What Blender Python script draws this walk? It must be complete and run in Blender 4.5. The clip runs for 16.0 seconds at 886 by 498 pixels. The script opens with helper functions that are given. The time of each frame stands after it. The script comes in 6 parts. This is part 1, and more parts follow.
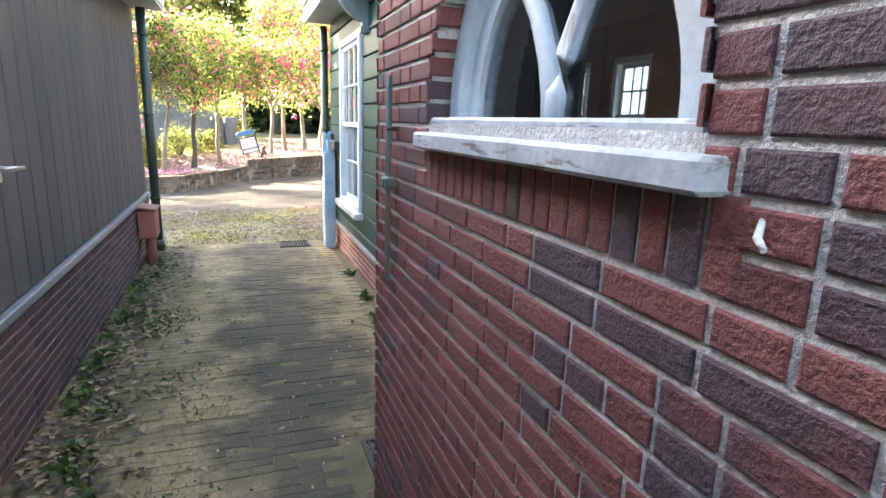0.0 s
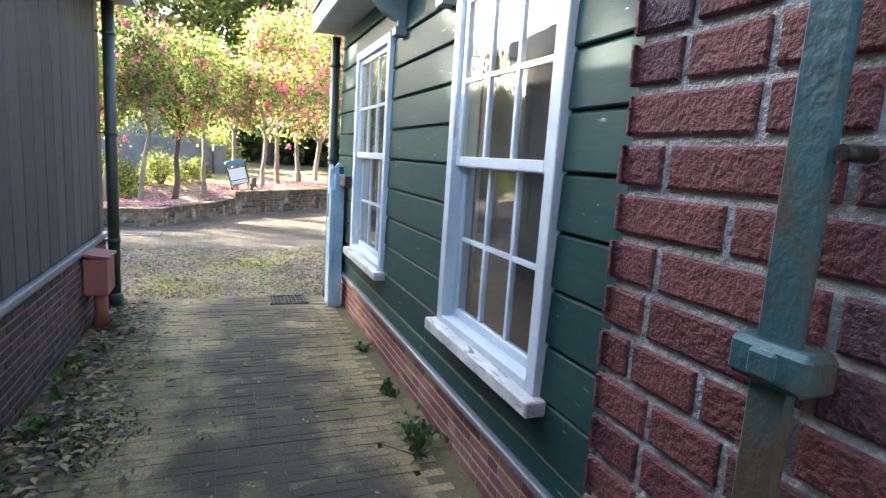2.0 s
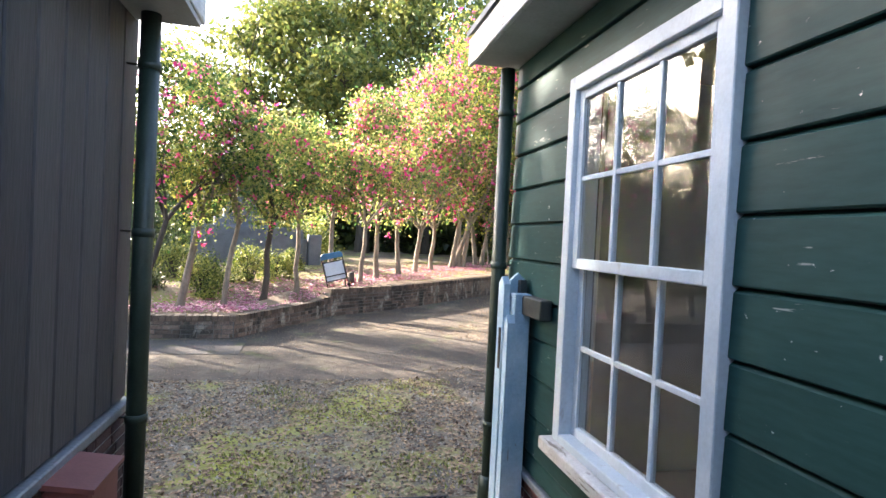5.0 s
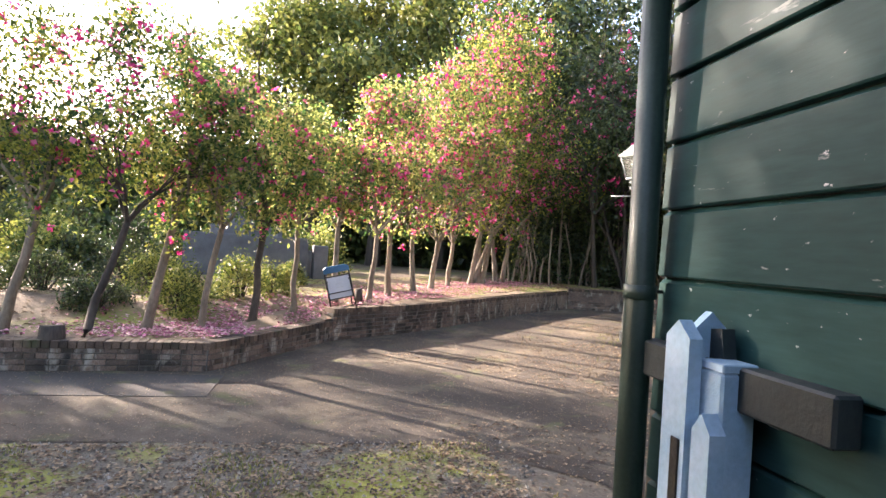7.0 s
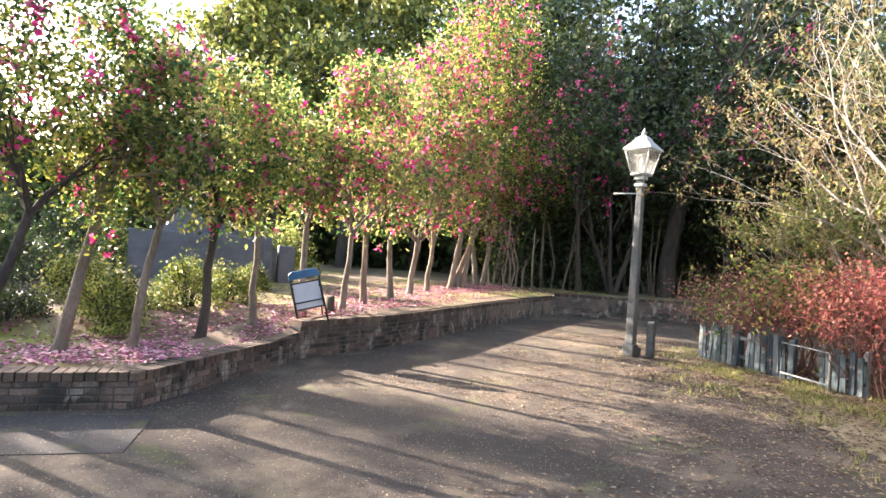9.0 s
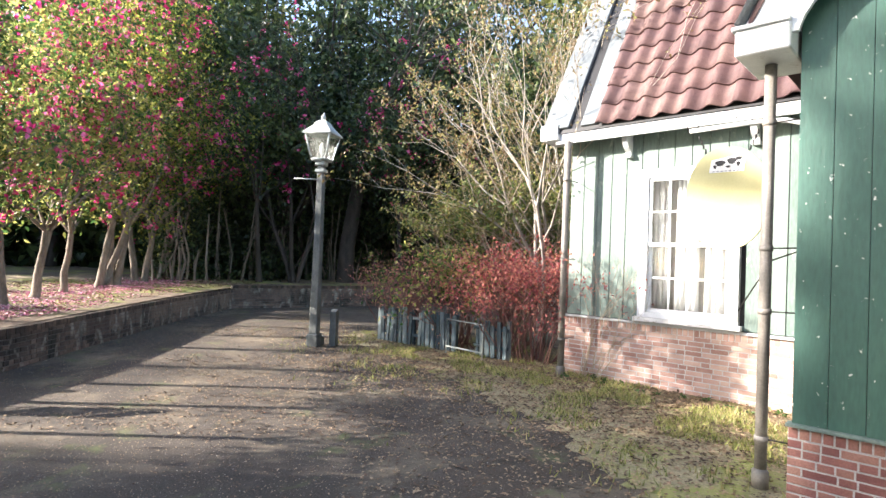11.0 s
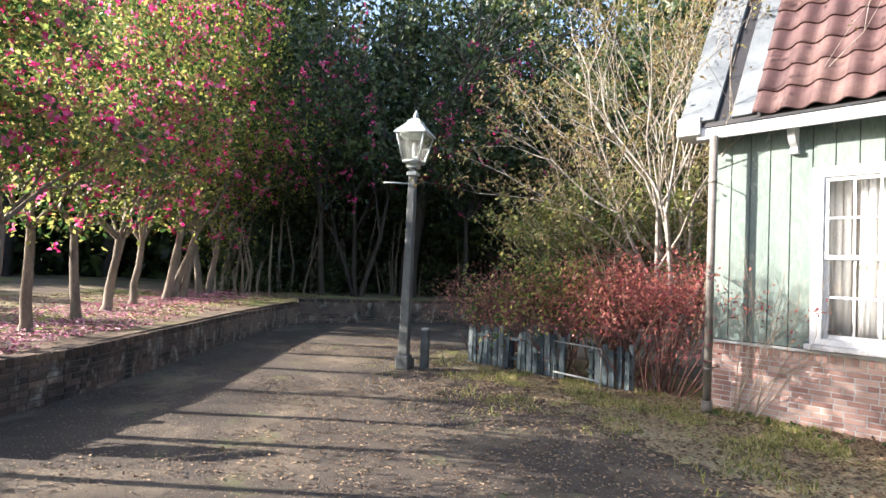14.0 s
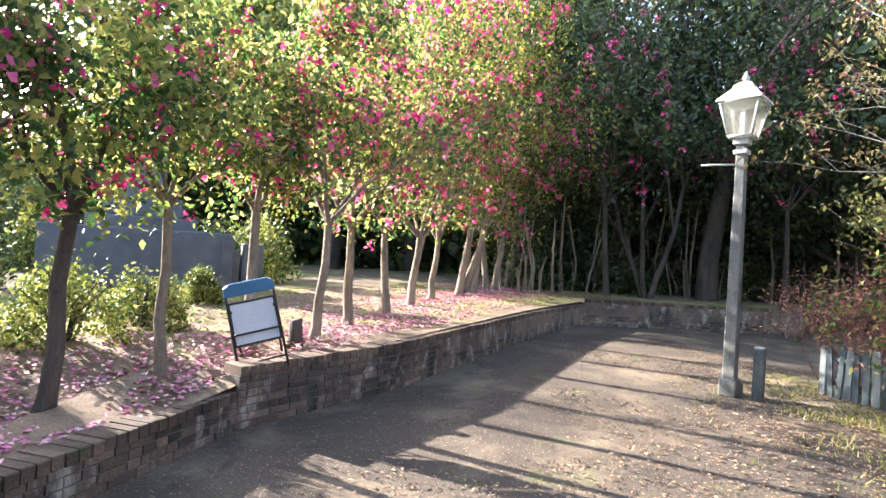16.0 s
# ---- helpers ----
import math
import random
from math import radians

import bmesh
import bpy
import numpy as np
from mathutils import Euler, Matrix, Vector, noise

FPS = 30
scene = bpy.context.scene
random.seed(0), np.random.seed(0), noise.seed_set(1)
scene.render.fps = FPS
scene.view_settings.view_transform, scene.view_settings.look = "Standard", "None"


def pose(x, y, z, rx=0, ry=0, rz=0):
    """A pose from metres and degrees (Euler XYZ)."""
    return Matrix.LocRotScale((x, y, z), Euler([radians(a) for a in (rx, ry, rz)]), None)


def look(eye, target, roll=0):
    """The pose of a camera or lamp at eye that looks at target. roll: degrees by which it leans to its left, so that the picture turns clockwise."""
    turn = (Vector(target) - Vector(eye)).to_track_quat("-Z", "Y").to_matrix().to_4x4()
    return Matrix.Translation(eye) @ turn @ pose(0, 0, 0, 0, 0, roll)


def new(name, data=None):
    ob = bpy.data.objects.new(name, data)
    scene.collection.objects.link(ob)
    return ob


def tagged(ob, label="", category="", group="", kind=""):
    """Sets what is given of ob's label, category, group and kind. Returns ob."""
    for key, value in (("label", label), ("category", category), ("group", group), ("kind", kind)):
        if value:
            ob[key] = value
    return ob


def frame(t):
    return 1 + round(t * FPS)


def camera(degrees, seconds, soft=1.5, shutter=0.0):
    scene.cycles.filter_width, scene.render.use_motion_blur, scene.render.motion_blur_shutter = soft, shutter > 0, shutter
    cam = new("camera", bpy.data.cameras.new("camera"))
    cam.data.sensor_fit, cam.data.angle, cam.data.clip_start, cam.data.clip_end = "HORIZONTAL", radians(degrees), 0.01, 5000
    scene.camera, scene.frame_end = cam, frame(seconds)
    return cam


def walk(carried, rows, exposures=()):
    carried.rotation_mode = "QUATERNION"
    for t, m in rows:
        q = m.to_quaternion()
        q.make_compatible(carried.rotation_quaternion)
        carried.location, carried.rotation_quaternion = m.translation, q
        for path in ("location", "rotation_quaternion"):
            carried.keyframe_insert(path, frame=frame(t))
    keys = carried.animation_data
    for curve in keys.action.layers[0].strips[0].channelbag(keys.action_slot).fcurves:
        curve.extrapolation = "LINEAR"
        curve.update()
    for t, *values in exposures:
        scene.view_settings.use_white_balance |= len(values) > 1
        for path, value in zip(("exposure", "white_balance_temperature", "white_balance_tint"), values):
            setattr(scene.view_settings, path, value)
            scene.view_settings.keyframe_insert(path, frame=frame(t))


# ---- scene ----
cam = camera(77.3, 16.0)
METRES, EYE, TILT, LEAN, TURN = 10.1, 1.5, 0.0, 0.0, -20.4
ROWS = [
    (0.0, 0.0, 0.0, 0.0, 0.42, -12.78, -1.84),
    (0.5, -0.0164, 0.0293, -0.0014, 2.15, -9.63, -2.73),
    (1.0, -0.0198, 0.0536, -0.0026, 0.47, -9.13, -3.12),
    (1.5, -0.0209, 0.0906, -0.0022, -0.82, -9.12, -3.04),
    (2.0, -0.0437, 0.1262, -0.0042, -0.63, -9.07, -3.72),
    (2.5, -0.0622, 0.159, -0.0046, 0.64, -9.11, -3.72),
    (3.0, -0.0767, 0.1995, 0.0006, 2.59, -8.77, -3.08),
    (3.5, -0.1018, 0.2389, 0.002, 6.51, -7.32, -3.06),
    (4.0, -0.1143, 0.2735, 0.0025, 7.44, -5.91, -2.8),
    (4.5, -0.1245, 0.3117, 0.0047, 7.61, -2.44, -2.66),
    (7.0, -0.1784, 0.5112, -0.0023, 9.06, 0.44, -3.62),
    (7.5, -0.1889, 0.5465, -0.0021, 9.09, 0.43, -3.98),
    (8.0, -0.2041, 0.58, -0.0001, 8.28, 0.59, -4.32),
    (10.5, -0.2245, 0.6727, -0.0012, -13.13, 0.64, -2.5),
    (11.0, -0.212, 0.6856, 0.0025, -26.23, 1.15, -2.26),
    (11.5, -0.2065, 0.6935, 0.0029, -34.76, 1.82, -2.06),
    (12.0, -0.2116, 0.7047, 0.0053, -39.5, 2.4, -2.02),
    (12.5, -0.2296, 0.7296, 0.0063, -44.0, 2.97, -2.27),
    (13.0, -0.2454, 0.755, 0.0034, -45.27, 3.57, -2.24),
    (13.5, -0.249, 0.7926, -0.0022, -37.72, 3.1, -2.47),
    (14.0, -0.259, 0.8153, -0.0032, -22.31, 2.46, -2.79),
    (14.5, -0.2821, 0.8329, -0.0013, -6.69, 1.93, -3.51),
    (15.0, -0.2942, 0.854, -0.0025, -1.97, 1.38, -3.7),
    (15.5, -0.2889, 0.8879, -0.0009, 0.76, 0.83, -3.26),
    (16.0, -0.2818, 0.9114, -0.0001, 5.15, 0.53, -3.43),
]
walk(cam, [(t, pose(0, 0, EYE, TILT, LEAN, TURN) @ pose(METRES * x, METRES * y, METRES * z, 90 + pitch, roll, yaw)) for t, x, y, z, yaw, pitch, roll in ROWS],
     [(0.0, 4.3, 7700, 16), (0.5, 4.05, 7400, 15), (1.5, 3.85, 7100, 13), (2.5, 3.6, 6900, 12), (3.5, 3.5, 6900, 12), (4.5, 3.2, 6900, 15), (7.0, 2.6, 7200, 23), (8.0, 2.7, 7200, 24),
      (10.5, 2.65, 6500, 15), (11.0, 2.2, 6400, 15), (12.5, 1.55, 6400, 17), (13.5, 1.65, 6400, 17), (14.0, 1.9, 6400, 17), (15.0, 2.7, 6400, 18), (16.0, 2.8, 6500, 18)])


# ---- world and light ----
SUN_EL, SUN_ROT = radians(21.8), radians(-46)
world = bpy.data.worlds.new("sky")
scene.world = world
world.use_nodes = True
sky = world.node_tree.nodes.new("ShaderNodeTexSky")
sky.sky_type = "NISHITA"
sky.sun_disc = False
sky.sun_elevation, sky.sun_rotation = SUN_EL, SUN_ROT
sky.air_density, sky.dust_density = 1.0, 1.5
world.node_tree.links.new(sky.outputs[0], world.node_tree.nodes["Background"].inputs[0])
world.node_tree.nodes["Background"].inputs[1].default_value = 0.15
sun = new("sun", bpy.data.lights.new("sun", "SUN"))
sun.data.energy, sun.data.angle, sun.data.color = 5.0, radians(0.6), (1.0, 0.93, 0.82)
TO_SUN = Vector((math.sin(SUN_ROT) * math.cos(SUN_EL), math.cos(SUN_ROT) * math.cos(SUN_EL), math.sin(SUN_EL)))
sun.matrix_world = look(TO_SUN * 50, (0, 0, 0))



# ---- small helpers of this scene ----
def bm_new():
    return bmesh.new()


def box(bm, x0, x1, y0, y1, z0, z1, ch=0.0):
    """A box; ch bevels its edges."""
    m = Matrix.LocRotScale(((x0 + x1) / 2, (y0 + y1) / 2, (z0 + z1) / 2), None, (abs(x1 - x0), abs(y1 - y0), abs(z1 - z0)))
    made = bmesh.ops.create_cube(bm, size=1.0, matrix=m)
    if ch > 0:
        edges = list({e for v in made["verts"] for e in v.link_edges})
        bmesh.ops.bevel(bm, geom=edges, offset=ch, segments=1, affect="EDGES", profile=0.5)
    return made


def tube(bm, pts, radii, n=8, cap=True):
    """A round bar through the points with a radius at each."""
    rings = []
    for i, p in enumerate(pts):
        p = Vector(p)
        a = Vector(pts[max(i - 1, 0)])
        b = Vector(pts[min(i + 1, len(pts) - 1)])
        d = (b - a).normalized()
        s = d.cross(Vector((0, 0, 1))) if abs(d.z) < 0.95 else d.cross(Vector((1, 0, 0)))
        s.normalize()
        q = s.cross(d)
        rings.append([bm.verts.new(p + radii[i] * (math.cos(k * math.tau / n) * s + math.sin(k * math.tau / n) * q)) for k in range(n)])
    for r0, r1 in zip(rings, rings[1:]):
        for k in range(n):
            f = bm.faces.new((r0[k], r0[(k + 1) % n], r1[(k + 1) % n], r1[k]))
            f.smooth = True
    if cap:
        bm.faces.new(rings[0][::-1])
        bm.faces.new(rings[-1])


def prism(bm, poly, axis, a0, a1):
    """A flat outline pushed from a0 to a1 along an axis ('x', 'y' or 'z'); poly gives the other two coordinates in order."""
    def at(p, a):
        return {"x": (a, p[0], p[1]), "y": (p[0], a, p[1]), "z": (p[0], p[1], a)}[axis]
    lo = [bm.verts.new(at(p, a0)) for p in poly]
    hi = [bm.verts.new(at(p, a1)) for p in poly]
    n = len(poly)
    bm.faces.new(lo[::-1])
    bm.faces.new(hi)
    for i in range(n):
        bm.faces.new((lo[i], lo[(i + 1) % n], hi[(i + 1) % n], hi[i]))
    bmesh.ops.recalc_face_normals(bm, faces=bm.faces[:])


def mesh_of(name, bm, material):
    me = bpy.data.meshes.new(name)
    bmesh.ops.recalc_face_normals(bm, faces=bm.faces[:])
    bm.to_mesh(me)
    bm.free()
    me.materials.append(material)
    return me


def part(name, bm, material, parent=None, label=""):
    ob = new(name, mesh_of(name, bm, material))
    ob.parent = parent
    if label:
        ob["label"] = label
    return ob


def thing(name, m, label, category, group="", kind=""):
    ob = new(name)
    ob.empty_display_size = 0.1
    ob.matrix_basis = m
    return tagged(ob, label, category, group, kind)


def cells(bm, axis, c0, c1, u0, u1, z0, z1, holes):
    """A wall slab from c0 to c1 across axis ('x' or 'y'), from u0 to u1 along it, with openings (ua, ub, za, zb)."""
    us = sorted({u0, u1, *[h[0] for h in holes], *[h[1] for h in holes]})
    zs = sorted({z0, z1, *[h[2] for h in holes], *[h[3] for h in holes]})
    us = [u for u in us if u0 <= u <= u1]
    zs = [z for z in zs if z0 <= z <= z1]
    for ua, ub in zip(us, us[1:]):
        for za, zb in zip(zs, zs[1:]):
            um, zm = (ua + ub) / 2, (za + zb) / 2
            if any(h[0] < um < h[1] and h[2] < zm < h[3] for h in holes):
                continue
            if axis == "x":
                box(bm, c0, c1, ua, ub, za, zb)
            else:
                box(bm, ua, ub, c0, c1, za, zb)


def structure(name, bm, material, label, category):
    return tagged(part(name, bm, material), label, category, "", "structure")


# ---- materials ----
def mat(name, cols, scale=3.0, fine=40.0, rough=0.75, bump=0.3, metal=0.0, stretch=(1, 1, 1), rnd=0.0, island=0.0, layers=(), contrast=0.35,
        leafy=0.0, spec=0.5, coat=0.0):
    """A surface of blended colours with grain, layers of stains or peeling, and fine relief.
    layers: (colour, scale, low, high, stretch)."""
    ma = bpy.data.materials.new(name)
    ma.use_nodes = True
    nt = ma.node_tree
    N, L = nt.nodes, nt.links
    bs = N["Principled BSDF"]
    out = N["Material Output"]
    geo = N.new("ShaderNodeNewGeometry")

    def mapped(st):
        mp = N.new("ShaderNodeMapping")
        mp.inputs["Scale"].default_value = st
        L.new(geo.outputs["Position"], mp.inputs["Vector"])
        return mp.outputs["Vector"]

    def nz(sc, st, detail=4.0, dist=0.0):
        n = N.new("ShaderNodeTexNoise")
        n.inputs["Scale"].default_value = sc
        n.inputs["Detail"].default_value = detail
        n.inputs["Roughness"].default_value = 0.62
        n.inputs["Distortion"].default_value = dist
        L.new(mapped(st), n.inputs["Vector"])
        return n.outputs["Fac"]

    def mix(kind, fac, a, b):
        m = N.new("ShaderNodeMixRGB")
        m.blend_type = kind
        for sock, v in zip(("Fac", "Color1", "Color2"), (fac, a, b)):
            if hasattr(v, "links"):
                L.new(v, m.inputs[sock])
            elif isinstance(v, tuple):
                m.inputs[sock].default_value = (*v, 1)
            else:
                m.inputs[sock].default_value = v
        return m.outputs["Color"]

    ramp = N.new("ShaderNodeValToRGB")
    els = ramp.color_ramp.elements
    while len(els) < len(cols):
        els.new(0.5)
    for i, c in enumerate(cols):
        els[i].position = 0.3 + 0.4 * i / max(len(cols) - 1, 1)
        els[i].color = (*c, 1)
    if island > 0:
        add = N.new("ShaderNodeMath")
        add.operation = "MULTIPLY_ADD"
        L.new(geo.outputs["Random Per Island"], add.inputs[0])
        add.inputs[1].default_value = island
        L.new(nz(scale, stretch), add.inputs[2])
        sub = N.new("ShaderNodeMath")
        sub.operation = "SUBTRACT"
        L.new(add.outputs[0], sub.inputs[0])
        sub.inputs[1].default_value = island / 2
        L.new(sub.outputs[0], ramp.inputs["Fac"])
    elif rnd > 0:
        oi = N.new("ShaderNodeObjectInfo")
        add = N.new("ShaderNodeMath")
        add.operation = "MULTIPLY_ADD"
        L.new(oi.outputs["Random"], add.inputs[0])
        add.inputs[1].default_value = rnd
        L.new(nz(scale, stretch), add.inputs[2])
        sub = N.new("ShaderNodeMath")
        sub.operation = "SUBTRACT"
        L.new(add.outputs[0], sub.inputs[0])
        sub.inputs[1].default_value = rnd / 2
        L.new(sub.outputs[0], ramp.inputs["Fac"])
    else:
        L.new(nz(scale, stretch), ramp.inputs["Fac"])
    col = ramp.outputs["Color"]
    grain = nz(fine, stretch, 3.0)
    gr = N.new("ShaderNodeValToRGB")
    gr.color_ramp.elements[0].position, gr.color_ramp.elements[1].position = 0.3, 0.7
    lo = 1 - contrast
    gr.color_ramp.elements[0].color, gr.color_ramp.elements[1].color = (lo, lo, lo, 1), (1, 1, 1, 1)
    L.new(grain, gr.inputs["Fac"])
    col = mix("MULTIPLY", 1.0, col, gr.outputs["Color"])
    height = grain
    for c, sc, a, b, st in layers:
        r = N.new("ShaderNodeMapRange")
        r.inputs["From Min"].default_value, r.inputs["From Max"].default_value = a, b
        L.new(nz(sc, st, 6.0, 0.3), r.inputs["Value"])
        col = mix("MIX", r.outputs["Result"], col, c)
    L.new(col, bs.inputs["Base Color"])
    bs.inputs["Roughness"].default_value = rough
    bs.inputs["Metallic"].default_value = metal
    bs.inputs["Specular IOR Level"].default_value = spec
    if coat:
        bs.inputs["Coat Weight"].default_value = coat
        bs.inputs["Coat Roughness"].default_value = 0.25
    if bump > 0:
        bu = N.new("ShaderNodeBump")
        bu.inputs["Strength"].default_value = bump
        bu.inputs["Distance"].default_value = 0.01
        L.new(height, bu.inputs["Height"])
        L.new(bu.outputs["Normal"], bs.inputs["Normal"])
    if leafy > 0:
        tr = N.new("ShaderNodeBsdfTranslucent")
        L.new(col, tr.inputs["Color"])
        ms = N.new("ShaderNodeMixShader")
        ms.inputs["Fac"].default_value = leafy
        L.new(bs.outputs[0], ms.inputs[1])
        L.new(tr.outputs[0], ms.inputs[2])
        L.new(ms.outputs[0], out.inputs["Surface"])
    return ma


def glass_mat(name, tint=(1, 1, 1), rough=0.0, dust=0.0):
    """Clear glass, with a thin uneven film of pale dust."""
    ma = bpy.data.materials.new(name)
    ma.use_nodes = True
    N, L = ma.node_tree.nodes, ma.node_tree.links
    bs = N["Principled BSDF"]
    bs.inputs["Base Color"].default_value = (*tint, 1)
    bs.inputs["Transmission Weight"].default_value = 1.0
    bs.inputs["Roughness"].default_value = rough
    bs.inputs["IOR"].default_value = 1.45
    if dust:
        film = N.new("ShaderNodeBsdfDiffuse")
        film.inputs["Color"].default_value = (0.55, 0.54, 0.5, 1)
        geo, nz, rg, mx = N.new("ShaderNodeNewGeometry"), N.new("ShaderNodeTexNoise"), N.new("ShaderNodeMapRange"), N.new("ShaderNodeMixShader")
        nz.inputs["Scale"].default_value, nz.inputs["Detail"].default_value = 4.0, 5.0
        rg.inputs["From Min"].default_value, rg.inputs["From Max"].default_value = 0.3, 0.75
        rg.inputs["To Min"].default_value, rg.inputs["To Max"].default_value = dust * 0.4, dust * 1.8
        L.new(geo.outputs["Position"], nz.inputs["Vector"])
        L.new(nz.outputs["Fac"], rg.inputs["Value"])
        L.new(rg.outputs["Result"], mx.inputs["Fac"])
        L.new(bs.outputs[0], mx.inputs[1])
        L.new(film.outputs[0], mx.inputs[2])
        L.new(mx.outputs[0], N["Material Output"].inputs["Surface"])
    return ma


WHITE = mat("white_paint", [(0.62, 0.64, 0.64), (0.8, 0.81, 0.8)], 4, 60, 0.5, 0.15, contrast=0.12,
            layers=[((0.33, 0.31, 0.27), 9, 0.62, 0.74, (1, 1, 0.3))])
TRIM_BLUE = mat("pale_bluish_window_paint", [(0.46, 0.56, 0.63), (0.6, 0.69, 0.75)], 4, 60, 0.5, 0.12, contrast=0.12,
                layers=[((0.33, 0.33, 0.31), 12, 0.64, 0.74, (1, 1, 0.3))])
OLD_WHITE = mat("weathered_white_paint", [(0.5, 0.51, 0.5), (0.78, 0.79, 0.78)], 7, 70, 0.65, 0.5, contrast=0.2,
                layers=[((0.2, 0.18, 0.15), 26, 0.58, 0.66, (1, 0.25, 2.5))])
BRICK = mat("dark_red_brick", [(0.085, 0.052, 0.063), (0.18, 0.05, 0.05), (0.21, 0.06, 0.06), (0.24, 0.076, 0.072)], 1.2, 120, 0.7, 0.8, rnd=0.45, contrast=0.4)
BRICK_DARK = mat("purple_brick", [(0.045, 0.03, 0.038), (0.085, 0.045, 0.048), (0.13, 0.065, 0.06)], 1.2, 90, 0.85, 0.6, rnd=0.4, contrast=0.35)
BRICK_RED = mat("pink_red_brick", [(0.22, 0.085, 0.075), (0.34, 0.15, 0.125), (0.45, 0.25, 0.19)], 1.5, 90, 0.85, 0.5, rnd=0.4, contrast=0.3)
BRICK_OLD = mat("stained_old_brick", [(0.05, 0.042, 0.034), (0.15, 0.11, 0.085), (0.27, 0.19, 0.145)], 1.6, 60, 0.9, 0.7, rnd=0.35, contrast=0.5,
                layers=[((0.34, 0.32, 0.27), 5, 0.54, 0.66, (1, 1, 0.5)), ((0.03, 0.03, 0.025), 3, 0.55, 0.65, (1, 1, 0.3))])
# pink brick lightened in colour to carry the glare of sun on the plinth
BRICK_PALE = mat("sun_brightened_pink_brick", [(0.36, 0.2, 0.16), (0.5, 0.32, 0.26), (0.6, 0.43, 0.35)], 1.5, 90, 0.9, 0.4, rnd=0.4, contrast=0.25)
MORTAR = mat("grey_mortar", [(0.5, 0.5, 0.48), (0.7, 0.7, 0.68)], 6, 120, 0.95, 0.8, contrast=0.35)
MORTAR_GREY = mat("dull_grey_mortar", [(0.2, 0.2, 0.2), (0.34, 0.34, 0.33)], 6, 120, 0.95, 0.8, contrast=0.35)
CLAP = mat("dark_green_painted_board", [(0.014, 0.055, 0.054), (0.022, 0.075, 0.07)], 3, 50, 0.5, 0.06, stretch=(1, 0.15, 1), rnd=0.3, contrast=0.25, spec=0.16,
           layers=[((0.3, 0.33, 0.31), 14, 0.67, 0.71, (1, 0.3, 1.8)), ((0.5, 0.53, 0.52), 36, 0.685, 0.7, (1, 0.6, 1))])
BOARD = mat("charcoal_boards", [(0.042, 0.049, 0.06), (0.078, 0.08, 0.086)], 3, 60, 0.55, 0.35, stretch=(1, 1, 0.12), rnd=0.5, contrast=0.35)
GREEN = mat("green_painted_board", [(0.034, 0.105, 0.08), (0.055, 0.145, 0.11)], 2, 50, 0.5, 0.3, stretch=(1, 1, 0.2), rnd=0.25, contrast=0.25,
            layers=[((0.6, 0.62, 0.58), 22, 0.665, 0.68, (1, 1, 0.8)), ((0.03, 0.045, 0.03), 9, 0.68, 0.76, (1, 1, 0.3))])
PALE_GREEN = mat("faded_green_board", [(0.12, 0.175, 0.15), (0.2, 0.26, 0.225)], 2, 50, 0.7, 0.3, stretch=(1, 1, 0.2), rnd=0.3, contrast=0.3,
                 layers=[((0.42, 0.47, 0.38), 7, 0.6, 0.72, (1, 1, 0.5)), ((0.6, 0.62, 0.58), 30, 0.69, 0.72, (1, 1, 0.6))])
PEEL_TOP = mat("weathered_grey_green_boards", [(0.13, 0.17, 0.165), (0.24, 0.29, 0.28)], 4, 70, 0.75, 0.5, stretch=(1, 1, 0.2), rnd=0.3, spec=0.2,
               layers=[((0.52, 0.54, 0.52), 16, 0.56, 0.6, (1, 1, 0.12)), ((0.04, 0.06, 0.07), 14, 0.6, 0.64, (1, 1, 0.15))])
PEEL = mat("peeling_dark_paint", [(0.012, 0.022, 0.036), (0.03, 0.042, 0.055)], 4, 70, 0.7, 0.6, stretch=(1, 1, 0.25), rnd=0.3, spec=0.15,
           layers=[((0.5, 0.51, 0.5), 26, 0.59, 0.605, (1, 1, 0.13)), ((0.6, 0.6, 0.58), 52, 0.63, 0.64, (1, 1, 0.3)), ((0.45, 0.47, 0.47), 9, 0.61, 0.63, (1, 1, 0.1)), ((0.12, 0.12, 0.11), 12, 0.6, 0.66, (1, 1, 0.2))])
FLASH = mat("grey_blue_flashing", [(0.2, 0.23, 0.26), (0.3, 0.33, 0.36)], 5, 60, 0.45, 0.1, metal=0.3)
DARK_PIPE = mat("dark_green_pipe", [(0.014, 0.032, 0.025), (0.03, 0.056, 0.043)], 6, 80, 0.48, 0.1, contrast=0.3)
BROWN_PIPE = mat("weathered_brown_pipe", [(0.15, 0.135, 0.115), (0.3, 0.275, 0.24)], 4, 70, 0.55, 0.2, contrast=0.3)
RED_BOX = mat("maroon_painted_metal", [(0.2, 0.06, 0.055), (0.26, 0.085, 0.075)], 5, 60, 0.5, 0.1, contrast=0.15)
TEAL = mat("teal_rusty_metal", [(0.03, 0.1, 0.11), (0.05, 0.15, 0.15)], 8, 60, 0.55, 0.3,
           layers=[((0.09, 0.065, 0.04), 9, 0.48, 0.6, (1, 1, 0.5))])
STEEL = mat("brushed_steel", [(0.5, 0.5, 0.5), (0.62, 0.62, 0.62)], 20, 90, 0.35, 0.05, metal=1.0, contrast=0.1)
IRON = mat("dark_iron", [(0.03, 0.03, 0.03), (0.06, 0.055, 0.05)], 10, 80, 0.5, 0.2, metal=0.6)
